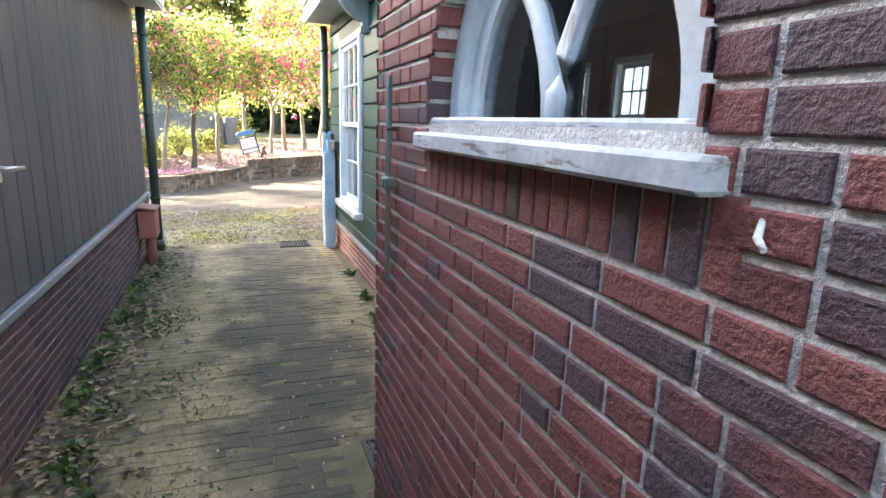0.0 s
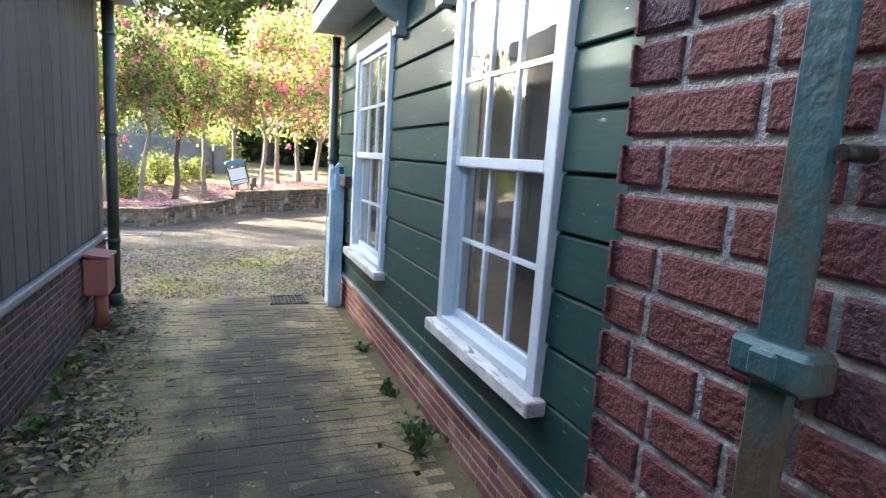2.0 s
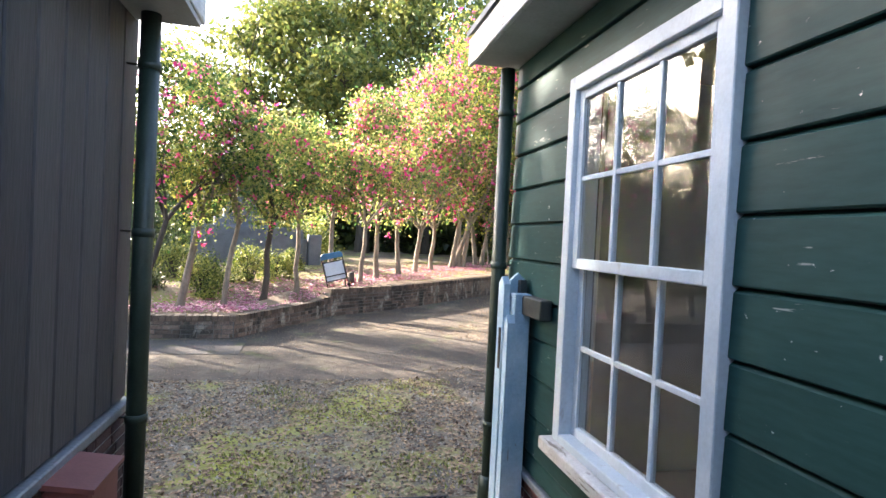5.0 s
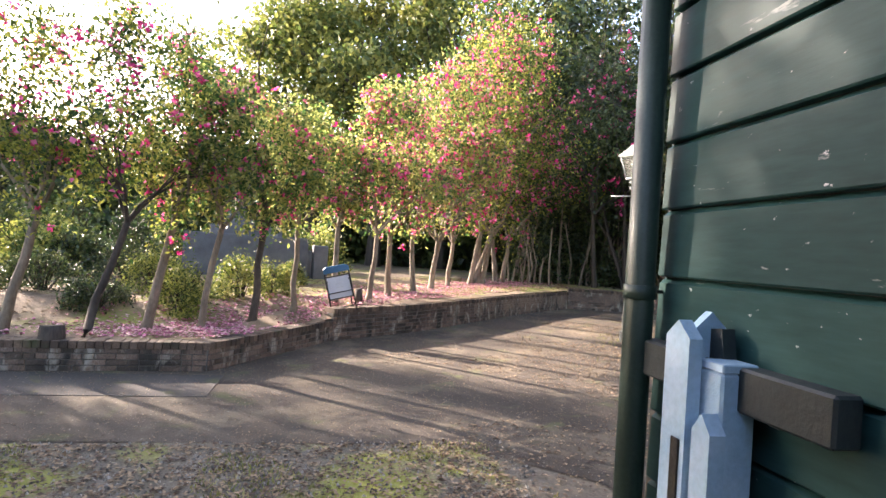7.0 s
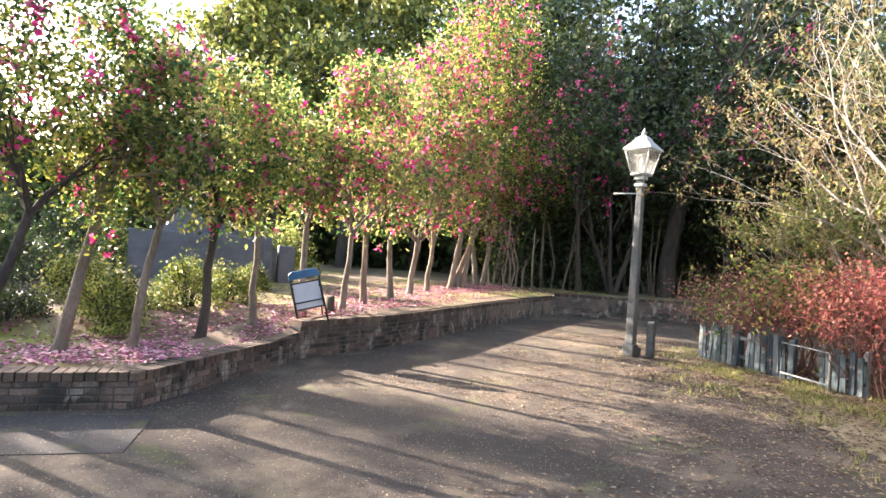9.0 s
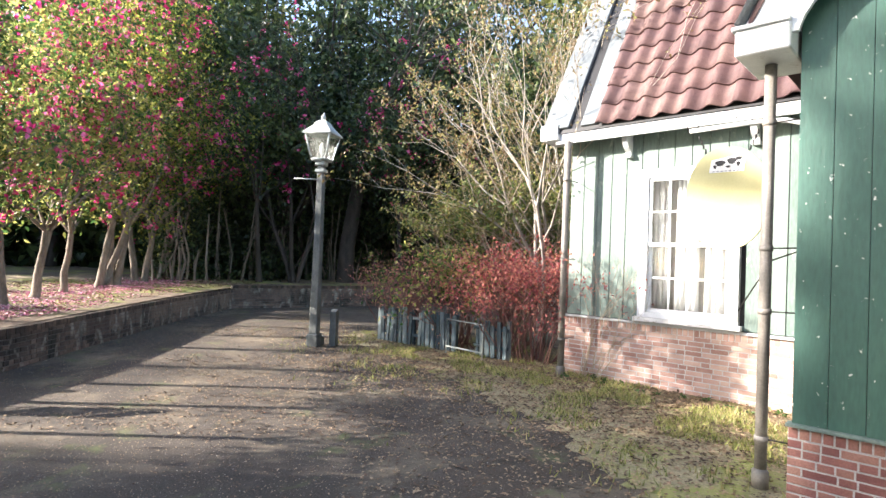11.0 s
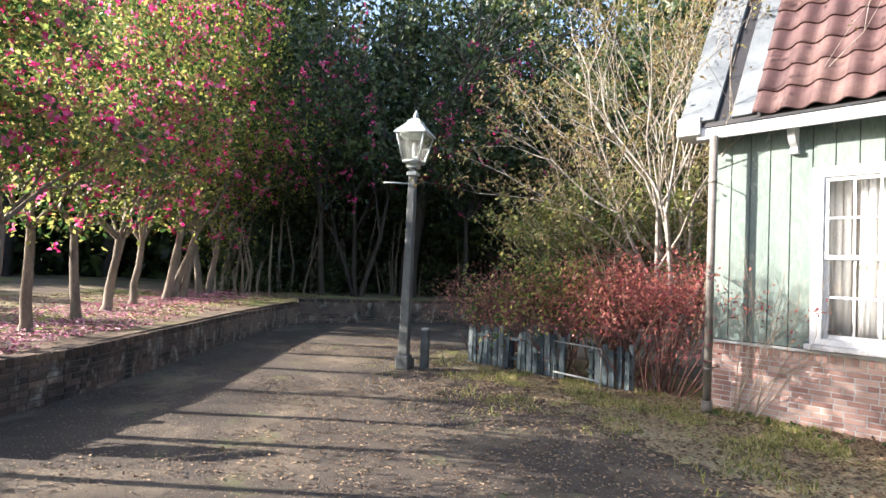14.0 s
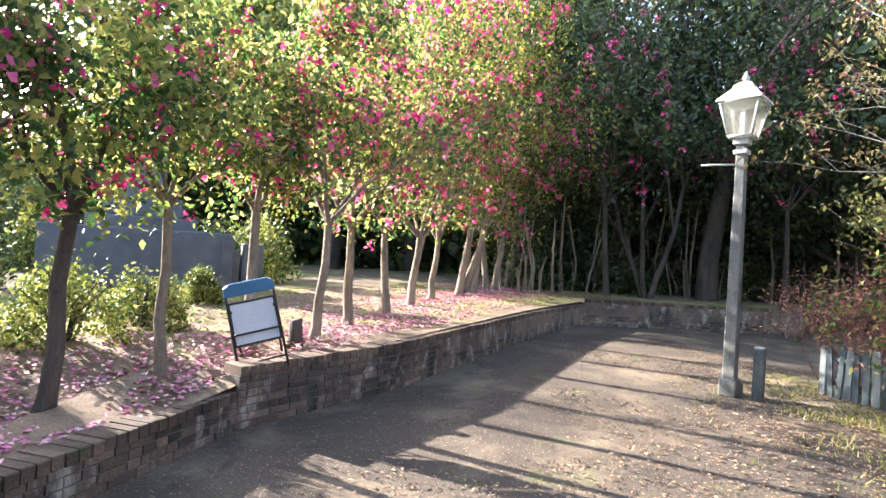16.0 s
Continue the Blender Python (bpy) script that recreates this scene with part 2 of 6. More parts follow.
# white paint with the blue of skylit shade put into its colour
POST_BLUE = mat("shade_blued_white_paint", [(0.24, 0.42, 0.56), (0.44, 0.57, 0.67)], 5, 60, 0.55, 0.2, contrast=0.15,
                layers=[((0.2, 0.22, 0.24), 20, 0.66, 0.7, (1, 1, 0.3))])
CONCRETE = mat("worn_concrete", [(0.07, 0.062, 0.054), (0.12, 0.108, 0.093)], 1.2, 60, 0.92, 0.5, contrast=0.5,
               layers=[((0.1, 0.1, 0.045), 2.5, 0.58, 0.68, (1, 1, 1))])
PAVER = mat("mossy_brick_paver", [(0.15, 0.12, 0.065), (0.3, 0.235, 0.125), (0.46, 0.375, 0.21)], 1.1, 70, 0.93, 0.6, stretch=(1, 0.6, 1), rnd=0.12, contrast=0.45,
            layers=[((0.19, 0.18, 0.045), 1.3, 0.57, 0.68, (1, 1, 1)), ((0.06, 0.05, 0.035), 22, 0.58, 0.7, (1, 1, 1)), ((0.45, 0.4, 0.28), 40, 0.64, 0.7, (1, 1, 1)), ((0.05, 0.046, 0.038), 1.1, 0.54, 0.68, (1.6, 0.35, 1))])
DIRT = mat("packed_dirt", [(0.1, 0.085, 0.065), (0.18, 0.15, 0.11), (0.26, 0.21, 0.15)], 0.6, 45, 0.95, 0.7, contrast=0.5,
           layers=[((0.07, 0.085, 0.025), 0.8, 0.58, 0.7, (1, 1, 1))])
ROAD = mat("old_dusty_asphalt", [(0.08, 0.062, 0.046), (0.155, 0.122, 0.088)], 0.7, 70, 0.93, 1.0, contrast=0.7,
           layers=[((0.24, 0.19, 0.125), 0.9, 0.5, 0.72, (1, 1, 1)), ((0.05, 0.045, 0.035), 26, 0.58, 0.7, (1, 1, 1)), ((0.4, 0.34, 0.25), 48, 0.62, 0.68, (1, 1, 1)), ((0.12, 0.13, 0.05), 1.7, 0.58, 0.7, (1, 1, 1)), ((0.05, 0.043, 0.033), 3.2, 0.58, 0.7, (1, 1, 1))])
GRAVEL = mat("grey_gravel_ground", [(0.17, 0.143, 0.105), (0.34, 0.285, 0.21)], 2, 90, 0.95, 0.9, contrast=0.6,
             layers=[((0.3, 0.3, 0.065), 0.9, 0.5, 0.6, (1, 1, 1)), ((0.42, 0.36, 0.25), 30, 0.6, 0.67, (1, 1, 1)), ((0.05, 0.042, 0.03), 19, 0.58, 0.68, (1, 1, 1))])
SOIL = mat("leafy_soil", [(0.17, 0.125, 0.085), (0.29, 0.215, 0.145), (0.34, 0.28, 0.15)], 1.0, 55, 0.97, 0.8, contrast=0.5,
           layers=[((0.27, 0.28, 0.075), 0.6, 0.5, 0.6, (1, 1, 1)), ((0.07, 0.055, 0.04), 18, 0.6, 0.7, (1, 1, 1))])
BARK = mat("grey_brown_bark", [(0.15, 0.12, 0.09), (0.34, 0.28, 0.21)], 6, 50, 0.9, 0.8, stretch=(1, 1, 0.3), contrast=0.4)
BARK_DARK = mat("dark_bark", [(0.04, 0.034, 0.028), (0.1, 0.08, 0.065)], 5, 50, 0.9, 0.8, stretch=(1, 1, 0.3), contrast=0.4)
BARK_PALE = mat("pale_birch_bark", [(0.3, 0.26, 0.21), (0.55, 0.5, 0.43)], 5, 40, 0.85, 0.5, stretch=(1, 1, 2), contrast=0.35)
LEAF = mat("camellia_leaf", [(0.05, 0.115, 0.032), (0.18, 0.25, 0.058), (0.4, 0.4, 0.12)], 1.0, 30, 0.4, 0.0, island=0.9, leafy=0.66, contrast=0.1)
LEAF_MID = mat("olive_camellia_leaf", [(0.04, 0.09, 0.025), (0.14, 0.2, 0.04), (0.38, 0.39, 0.08)], 1.0, 30, 0.4, 0.0, island=0.9, leafy=0.66, contrast=0.1)
# the same evergreen leaf twice: shade put into LEAF_DARK, sunlight into LEAF_LIT
LEAF_DARK = mat("shaded_evergreen_leaf", [(0.02, 0.042, 0.018), (0.045, 0.082, 0.027), (0.11, 0.145, 0.045)], 0.5, 20, 0.45, 0.0, island=0.6, leafy=0.26, contrast=0.1)
LEAF_LIT = mat("lit_olive_evergreen_leaf", [(0.08, 0.12, 0.03), (0.17, 0.21, 0.05), (0.34, 0.34, 0.09)], 0.5, 20, 0.5, 0.0, island=0.6, leafy=0.4, contrast=0.1)
HEDGE = mat("hedge_leaf", [(0.06, 0.11, 0.025), (0.2, 0.25, 0.05), (0.42, 0.44, 0.11)], 2, 30, 0.5, 0.0, island=0.7, leafy=0.3, contrast=0.1)
RED_LEAF = mat("red_autumn_leaf", [(0.3, 0.07, 0.08), (0.52, 0.12, 0.12), (0.64, 0.26, 0.18)], 2, 30, 0.5, 0.0, island=0.8, leafy=0.45, contrast=0.1)
PLUM_LEAF = mat("purple_brown_leaf", [(0.2, 0.075, 0.08), (0.38, 0.15, 0.13), (0.52, 0.28, 0.19)], 2, 30, 0.55, 0.0, island=0.8, leafy=0.4, contrast=0.1)
TAN_LEAF = mat("dry_tan_leaf", [(0.17, 0.11, 0.05), (0.3, 0.22, 0.1), (0.26, 0.26, 0.09)], 1, 30, 0.6, 0.0, island=0.7, leafy=0.4, contrast=0.1)
PINK = mat("pink_petal", [(0.62, 0.025, 0.17), (0.8, 0.06, 0.27), (0.88, 0.2, 0.42)], 3, 30, 0.5, 0.0, island=0.8, leafy=0.5, contrast=0.05)
PETAL = mat("fallen_petal", [(0.5, 0.12, 0.26), (0.68, 0.28, 0.38), (0.74, 0.45, 0.48)], 3, 30, 0.7, 0.0, island=0.8, contrast=0.05)
LITTER = mat("fallen_brown_leaf", [(0.1, 0.06, 0.035), (0.24, 0.15, 0.085), (0.4, 0.28, 0.165)], 3, 30, 0.8, 0.0, island=0.9, contrast=0.15)
LITTER_DARK = mat("damp_brown_leaf", [(0.04, 0.028, 0.02), (0.12, 0.08, 0.05), (0.27, 0.19, 0.11)], 3, 30, 0.7, 0.0, island=0.9, contrast=0.15)
GRASS = mat("short_grass_blade", [(0.17, 0.2, 0.05), (0.34, 0.35, 0.09), (0.46, 0.4, 0.18)], 3, 30, 0.6, 0.0, island=0.8, leafy=0.3, contrast=0.1)
# leafy soil, its colours raised to stand in for sun on the yard
YARD = mat("sun_brightened_yard_soil", [(0.22, 0.175, 0.1), (0.36, 0.3, 0.17), (0.48, 0.4, 0.24)], 1.4, 40, 0.97, 0.9, contrast=0.5,
           layers=[((0.27, 0.28, 0.075), 1.5, 0.5, 0.62, (1, 1, 1)), ((0.42, 0.33, 0.2), 30, 0.6, 0.66, (1, 1, 1)), ((0.06, 0.05, 0.035), 24, 0.6, 0.7, (1, 1, 1))])
STONE = mat("grey_granite", [(0.09, 0.105, 0.125), (0.18, 0.2, 0.225)], 2, 90, 0.7, 0.3, contrast=0.3)
PEBBLE = mat("pale_gravel_stone", [(0.12, 0.11, 0.095), (0.28, 0.25, 0.21), (0.44, 0.4, 0.34)], 2, 60, 0.9, 0.2, island=0.9, contrast=0.2)
TILE = mat("red_brown_roof_tile", [(0.085, 0.042, 0.042), (0.125, 0.064, 0.06), (0.19, 0.115, 0.1)], 2, 70, 0.75, 0.4, rnd=0.4, contrast=0.35)
SLATE = mat("grey_verge_metal", [(0.11, 0.13, 0.14), (0.2, 0.225, 0.23)], 2, 60, 0.6, 0.1, contrast=0.3)
SIGN = mat("pale_yellow_sign_paint", [(0.47, 0.445, 0.21), (0.51, 0.485, 0.245)], 3, 60, 0.5, 0.1, contrast=0.08)
PLANK = mat("weathered_green_fence", [(0.03, 0.05, 0.06), (0.085, 0.125, 0.135), (0.22, 0.26, 0.26)], 5, 60, 0.8, 0.6, stretch=(1, 1, 0.25), rnd=0.4, contrast=0.4)
LAMP_POST = mat("grey_weathered_post", [(0.06, 0.07, 0.065), (0.19, 0.2, 0.185)], 6, 60, 0.7, 0.5, stretch=(1, 1, 0.4), contrast=0.35)
LAMP_METAL = mat("pale_patina_metal", [(0.32, 0.36, 0.33), (0.5, 0.53, 0.5)], 8, 60, 0.5, 0.2, contrast=0.2)
BLUE_VINYL = mat("blue_vinyl", [(0.03, 0.13, 0.25), (0.05, 0.18, 0.32)], 6, 60, 0.45, 0.1, contrast=0.1)
PAPER = mat("faded_notice_board", [(0.5, 0.52, 0.55), (0.62, 0.63, 0.65)], 4, 60, 0.6, 0.1, contrast=0.1)
WOOD_IN = mat("brown_interior_wood", [(0.22, 0.1, 0.055), (0.38, 0.2, 0.11)], 3, 40, 0.5, 0.2, stretch=(1, 0.2, 1), contrast=0.3)
# interior wood darkened in colour for the unlit room behind the arch
WOOD_DARK = mat("shade_darkened_interior_boards", [(0.05, 0.032, 0.022), (0.1, 0.065, 0.042)], 3, 40, 0.5, 0.2, stretch=(1, 1, 0.2), contrast=0.3)
PLASTER = mat("cream_plaster", [(0.45, 0.4, 0.32), (0.55, 0.5, 0.4)], 3, 60, 0.8, 0.1, contrast=0.1)
CURTAIN = mat("white_curtain", [(0.6, 0.6, 0.58), (0.75, 0.75, 0.73)], 3, 60, 0.8, 0.1, contrast=0.1, leafy=0.3)
GLASS = glass_mat("window_glass", (0.95, 0.97, 0.97), dust=0.035)
GLASS_CLEAR = glass_mat("clear_window_glass", (0.8, 0.86, 0.88))
LAMP_GLASS = glass_mat("hazy_lamp_glass", (0.9, 0.93, 0.9), 0.25)
BLACK = mat("black_paint", [(0.012, 0.012, 0.013), (0.02, 0.02, 0.02)], 5, 60, 0.6, 0.1, contrast=0.1)
# old white with the alley's bluish shade mixed into its colour
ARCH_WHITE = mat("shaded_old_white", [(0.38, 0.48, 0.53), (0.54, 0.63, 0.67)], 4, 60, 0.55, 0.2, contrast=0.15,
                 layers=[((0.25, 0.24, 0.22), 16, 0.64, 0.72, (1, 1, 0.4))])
DARK_RAIL = mat("blackish_green_rail", [(0.01, 0.018, 0.02), (0.022, 0.034, 0.036)], 4, 60, 0.6, 0.2, contrast=0.3,
                layers=[((0.3, 0.32, 0.32), 24, 0.7, 0.73, (1, 0.4, 1))])
SOFFIT = mat("soffit_board", [(0.42, 0.43, 0.42), (0.55, 0.56, 0.55)], 3, 50, 0.7, 0.15, contrast=0.15)


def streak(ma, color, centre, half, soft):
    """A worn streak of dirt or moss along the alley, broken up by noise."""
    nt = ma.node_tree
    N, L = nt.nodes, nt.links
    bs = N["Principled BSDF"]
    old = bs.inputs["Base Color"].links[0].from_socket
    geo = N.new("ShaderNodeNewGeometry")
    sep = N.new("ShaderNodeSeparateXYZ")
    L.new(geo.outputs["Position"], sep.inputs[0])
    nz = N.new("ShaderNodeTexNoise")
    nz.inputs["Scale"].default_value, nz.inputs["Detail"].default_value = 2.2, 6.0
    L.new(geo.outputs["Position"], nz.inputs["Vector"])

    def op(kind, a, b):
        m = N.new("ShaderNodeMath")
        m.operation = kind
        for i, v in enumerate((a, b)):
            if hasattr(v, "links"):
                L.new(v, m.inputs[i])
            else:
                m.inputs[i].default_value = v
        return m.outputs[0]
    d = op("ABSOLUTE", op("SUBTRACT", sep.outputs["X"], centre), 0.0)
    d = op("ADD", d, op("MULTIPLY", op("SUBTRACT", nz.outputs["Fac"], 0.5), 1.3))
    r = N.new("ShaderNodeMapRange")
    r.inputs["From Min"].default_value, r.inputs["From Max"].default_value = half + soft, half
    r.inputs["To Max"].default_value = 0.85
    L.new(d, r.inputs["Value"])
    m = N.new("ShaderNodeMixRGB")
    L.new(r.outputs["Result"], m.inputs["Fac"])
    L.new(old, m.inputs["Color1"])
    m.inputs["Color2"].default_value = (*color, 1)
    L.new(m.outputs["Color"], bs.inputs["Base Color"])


streak(PAVER, (0.034, 0.032, 0.027), 0.26, 0.2, 0.3)
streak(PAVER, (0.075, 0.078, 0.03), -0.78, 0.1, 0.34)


# ---- ground ----
def sheet(bm, poly, z):
    f = bm.faces.new([bm.verts.new((x, y, z)) for x, y in poly])
    return f


bm = bm_new()
box(bm, -900, 900, -900, 900, -0.5, -0.008)
structure("ground", bm, DIRT, "packed earth with dry leaves and thin grass", "ground")
bm = bm_new()
sheet(bm, [(-14, 9.75), (-2, 9.78), (1.1, 9.66), (2.0, 8.9), (2.2, 7.0), (7.6, 7.0), (7.6, 12), (9.5, 12), (9.5, 17.5), (13.5, 20.4), (13.5, 24), (7.6, 22.2), (0.1, 14.3), (-1.2, 12.0), (-14, 11.9)], 0.0)
structure("road", bm, ROAD, "dusty worn asphalt lane beside the brick planter", "road")
bm = bm_new()
sheet(bm, [(-14, 7.1), (-0.95, 7.05), (1.0, 6.95), (1.2, 7.4), (1.6, 9.75), (-2, 9.74), (-14, 9.7)], -0.004)
structure("gravel_strip", bm, GRAVEL, "mossy grey gravel between the sheds and the lane", "gravel")
bm = bm_new()
edge = [(4.3, 8.0), (4.05, 8.6), (4.35, 9.3), (4.9, 9.9), (5.1, 10.7), (5.6, 11.4), (5.7, 12.3), (6.15, 13.1), (6.2, 14.1), (6.5, 15.0), (6.9, 15.9), (7.6, 16.3), (8.6, 16.0), (9.4, 14.0), (9.0, 11.43), (7.46, 11.43), (7.46, 8.08), (4.79, 8.08), (4.79, 7.5), (4.4, 7.5)]
rng = random.Random(91)
ragged = []
for k, (p, q) in enumerate(zip(edge, edge[1:] + edge[:1])):
    ragged.append(p)
    if k < 12:
        # the soil frays out over the lane in small tongues
        nx, ny = -(q[1] - p[1]), q[0] - p[0]
        for m in range(1, 12):
            s = rng.uniform(-0.16, 0.16)
            ragged.append((p[0] + (q[0] - p[0]) * m / 12 + nx * s, p[1] + (q[1] - p[1]) * m / 12 + ny * s))
sheet(bm, ragged, 0.005)
structure("yard_ground", bm, YARD, "leafy mossy soil before the house and fence, brightened as if sunlit", "ground")
bm = bm_new()
box(bm, -9, -0.95, 10.95, 11.82, -0.1, 0.006, 0.003)
structure("concrete_strip", bm, CONCRETE, "pale worn concrete slab along the low brick wall", "pavement")
bm = bm_new()
box(bm, -0.98, 1.1, -3.0, 7.0, -0.2, -0.0018)
alley_floor = structure("alley_pavement", bm, mat("moss_in_joints", [(0.1, 0.085, 0.045), (0.2, 0.165, 0.085)], 3, 60, 0.95, 0.6), "mossy brick paved alley between two sheds", "pavement")

# planter: raised beds held by low brick walls
LOW = [(-14.0, 11.85), (-3.1, 11.88), (-1.15, 12.02), (0.2, 14.3)]
HIGH = [(0.2, 14.3), (1.71, 15.55), (2.63, 16.6), (5.0, 19.3), (7.4, 21.6)]
END = [(7.4, 21.6), (10.4, 20.9), (13.0, 20.6)]


def bed_height(x, y):
    """Height of the planted bed: it climbs gently behind its walls."""
    k = min(max((y - 12.0) / 10.0, 0), 1)
    return 0.3 + 0.24 * min(max((y - 0.25 * x - 13.9) / 1.4, 0), 1) + 0.04 * k * k


bm = bm_new()
xs = [-40, -25, -14] + [-13 + 0.7 * i for i in range(40)] + [17, 22, 30]


def edge_y(x):
    """Where the planter's front edge lies at x."""
    line = LOW + HIGH[1:] + END[1:]
    for (xa, ya), (xb, yb) in zip(line, line[1:]):
        if xa <= x <= xb:
            return ya + (yb - ya) * (x - xa) / (xb - xa)
    return 11.85 if x < 0 else 20.6


grid = {}
for i, x in enumerate(xs):
    y0 = edge_y(x) + 0.12
    for j in range(36):
        y = y0 + (0.02 if j == 0 else 0.45 * j + 0.01 * j ** 2)
        z = bed_height(x, y) + (0.05 * noise.noise((x * 0.9, y * 0.9, 0)) if j > 1 else -0.03)
        grid[i, j] = bm.verts.new((x, y, z))
for i in range(len(xs) - 1):
    for j in range(35):
        f = bm.faces.new((grid[i, j], grid[i + 1, j], grid[i + 1, j + 1], grid[i, j + 1]))
        f.smooth = True
structure("planter_ground", bm, SOIL, "leafy soil of the raised planting bed", "ground")


# ---- brick work ----
BRICKS = {}


def brick_mesh(key, material, l, d, h):
    """One brick, centred on its face: x along, -y outward, z up."""
    if key not in BRICKS:
        bm = bm_new()
        c = 0.004
        lo = [bm.verts.new(p) for p in ((-l / 2, 0, -h / 2), (l / 2, 0, -h / 2), (l / 2, 0, h / 2), (-l / 2, 0, h / 2))]
        mi = [bm.verts.new(p) for p in ((-l / 2, -d + c, -h / 2), (l / 2, -d + c, -h / 2), (l / 2, -d + c, h / 2), (-l / 2, -d + c, h / 2))]
        hi = [bm.verts.new(p) for p in ((-l / 2 + c, -d, -h / 2 + c), (l / 2 - c, -d, -h / 2 + c), (l / 2 - c, -d, h / 2 - c), (-l / 2 + c, -d, h / 2 - c))]
        for a, b in ((lo, mi), (mi, hi)):
            for k in range(4):
                bm.faces.new((a[k], a[(k + 1) % 4], b[(k + 1) % 4], b[k]))
        bm.faces.new(hi)
        BRICKS[key] = mesh_of("brick", bm, material)
    return BRICKS[key]


def lay(parent, base, u0, u1, z0, z1, bl, bh, joint, d, material, skip=None, near=None, cut=None, tag="a", headers=True, limit=300):
    """Courses of bricks on a face. base: pose whose x runs along the face and -y points out of it. skip(u, z, half) leaves openings.
    near(u, z): which are built as pieces; the rest are joined into one."""
    rng = random.Random(tag)
    rest_v, rest_f, count = [], [], 0
    z, row = z0, 0
    while z + bh * 0.6 < z1:
        h = min(bh - joint, z1 - z - joint * 0.3)
        u = u0 - rng.random() * bl * 0.2 - (row % 2) * bl * 0.5
        while u < u1:
            l = bl if not headers or rng.random() < 0.62 else bl * 0.52
            a, b = max(u, u0), min(u + l - joint, u1)
            u += l
            if b - a < 0.02:
                continue
            gap = cut(z + h / 2) if cut else None
            if gap and a < gap[1] and b > gap[0]:
                if a < gap[0] and (gap[0] - a) >= (b - gap[1]):
                    b = gap[0]
                elif b > gap[1]:
                    a = gap[1]
                else:
                    continue
                if b - a < 0.015:
                    continue
            um, zm = (a + b) / 2, z + h / 2
            if skip and skip(um, zm, (b - a) / 2):
                continue
            dd = d * rng.uniform(0.8, 1.15)
            m = base @ Matrix.LocRotScale((um, 0, zm), Euler((0, rng.uniform(-0.006, 0.006), 0)), ((b - a) / 0.2, dd / 0.01, h / 0.05))
            if (near is None or near(um, zm)) and count < limit:
                ob = new("brick", brick_mesh(material.name, material, 0.2, 0.01, 0.05))
                ob.parent = parent
                ob.matrix_basis = m
                count += 1
            else:
                me = brick_mesh(material.name, material, 0.2, 0.01, 0.05)
                k = len(rest_v)
                rest_v.extend(tuple(m @ v.co) for v in me.vertices)
                rest_f.extend(tuple(k + i for i in p.vertices) for p in me.polygons)
        z += bh
        row += 1
    if rest_v:
        me = bpy.data.meshes.new("bricks")
        me.from_pydata(rest_v, [], rest_f)
        me.materials.append(JOINED.get(material.name, material))
        ob = new("bricks", me)
        ob.parent = parent
        ob["kind"] = "stuff"


JOINED = {
    "dark_red_brick": mat("dark_red_brick_rows", [(0.085, 0.052, 0.063), (0.18, 0.05, 0.05), (0.21, 0.06, 0.06), (0.24, 0.076, 0.072)], 1.2, 120, 0.7, 0.8, island=0.45, contrast=0.4),
    "purple_brick": mat("purple_brick_rows", [(0.045, 0.03, 0.038), (0.085, 0.045, 0.048), (0.13, 0.065, 0.06)], 1.2, 90, 0.85, 0.6, island=0.4, contrast=0.35),
    "pink_red_brick": mat("pink_red_brick_rows", [(0.2, 0.07, 0.06), (0.3, 0.12, 0.1), (0.38, 0.19, 0.14)], 1.5, 90, 0.85, 0.5, island=0.4, contrast=0.3),
}


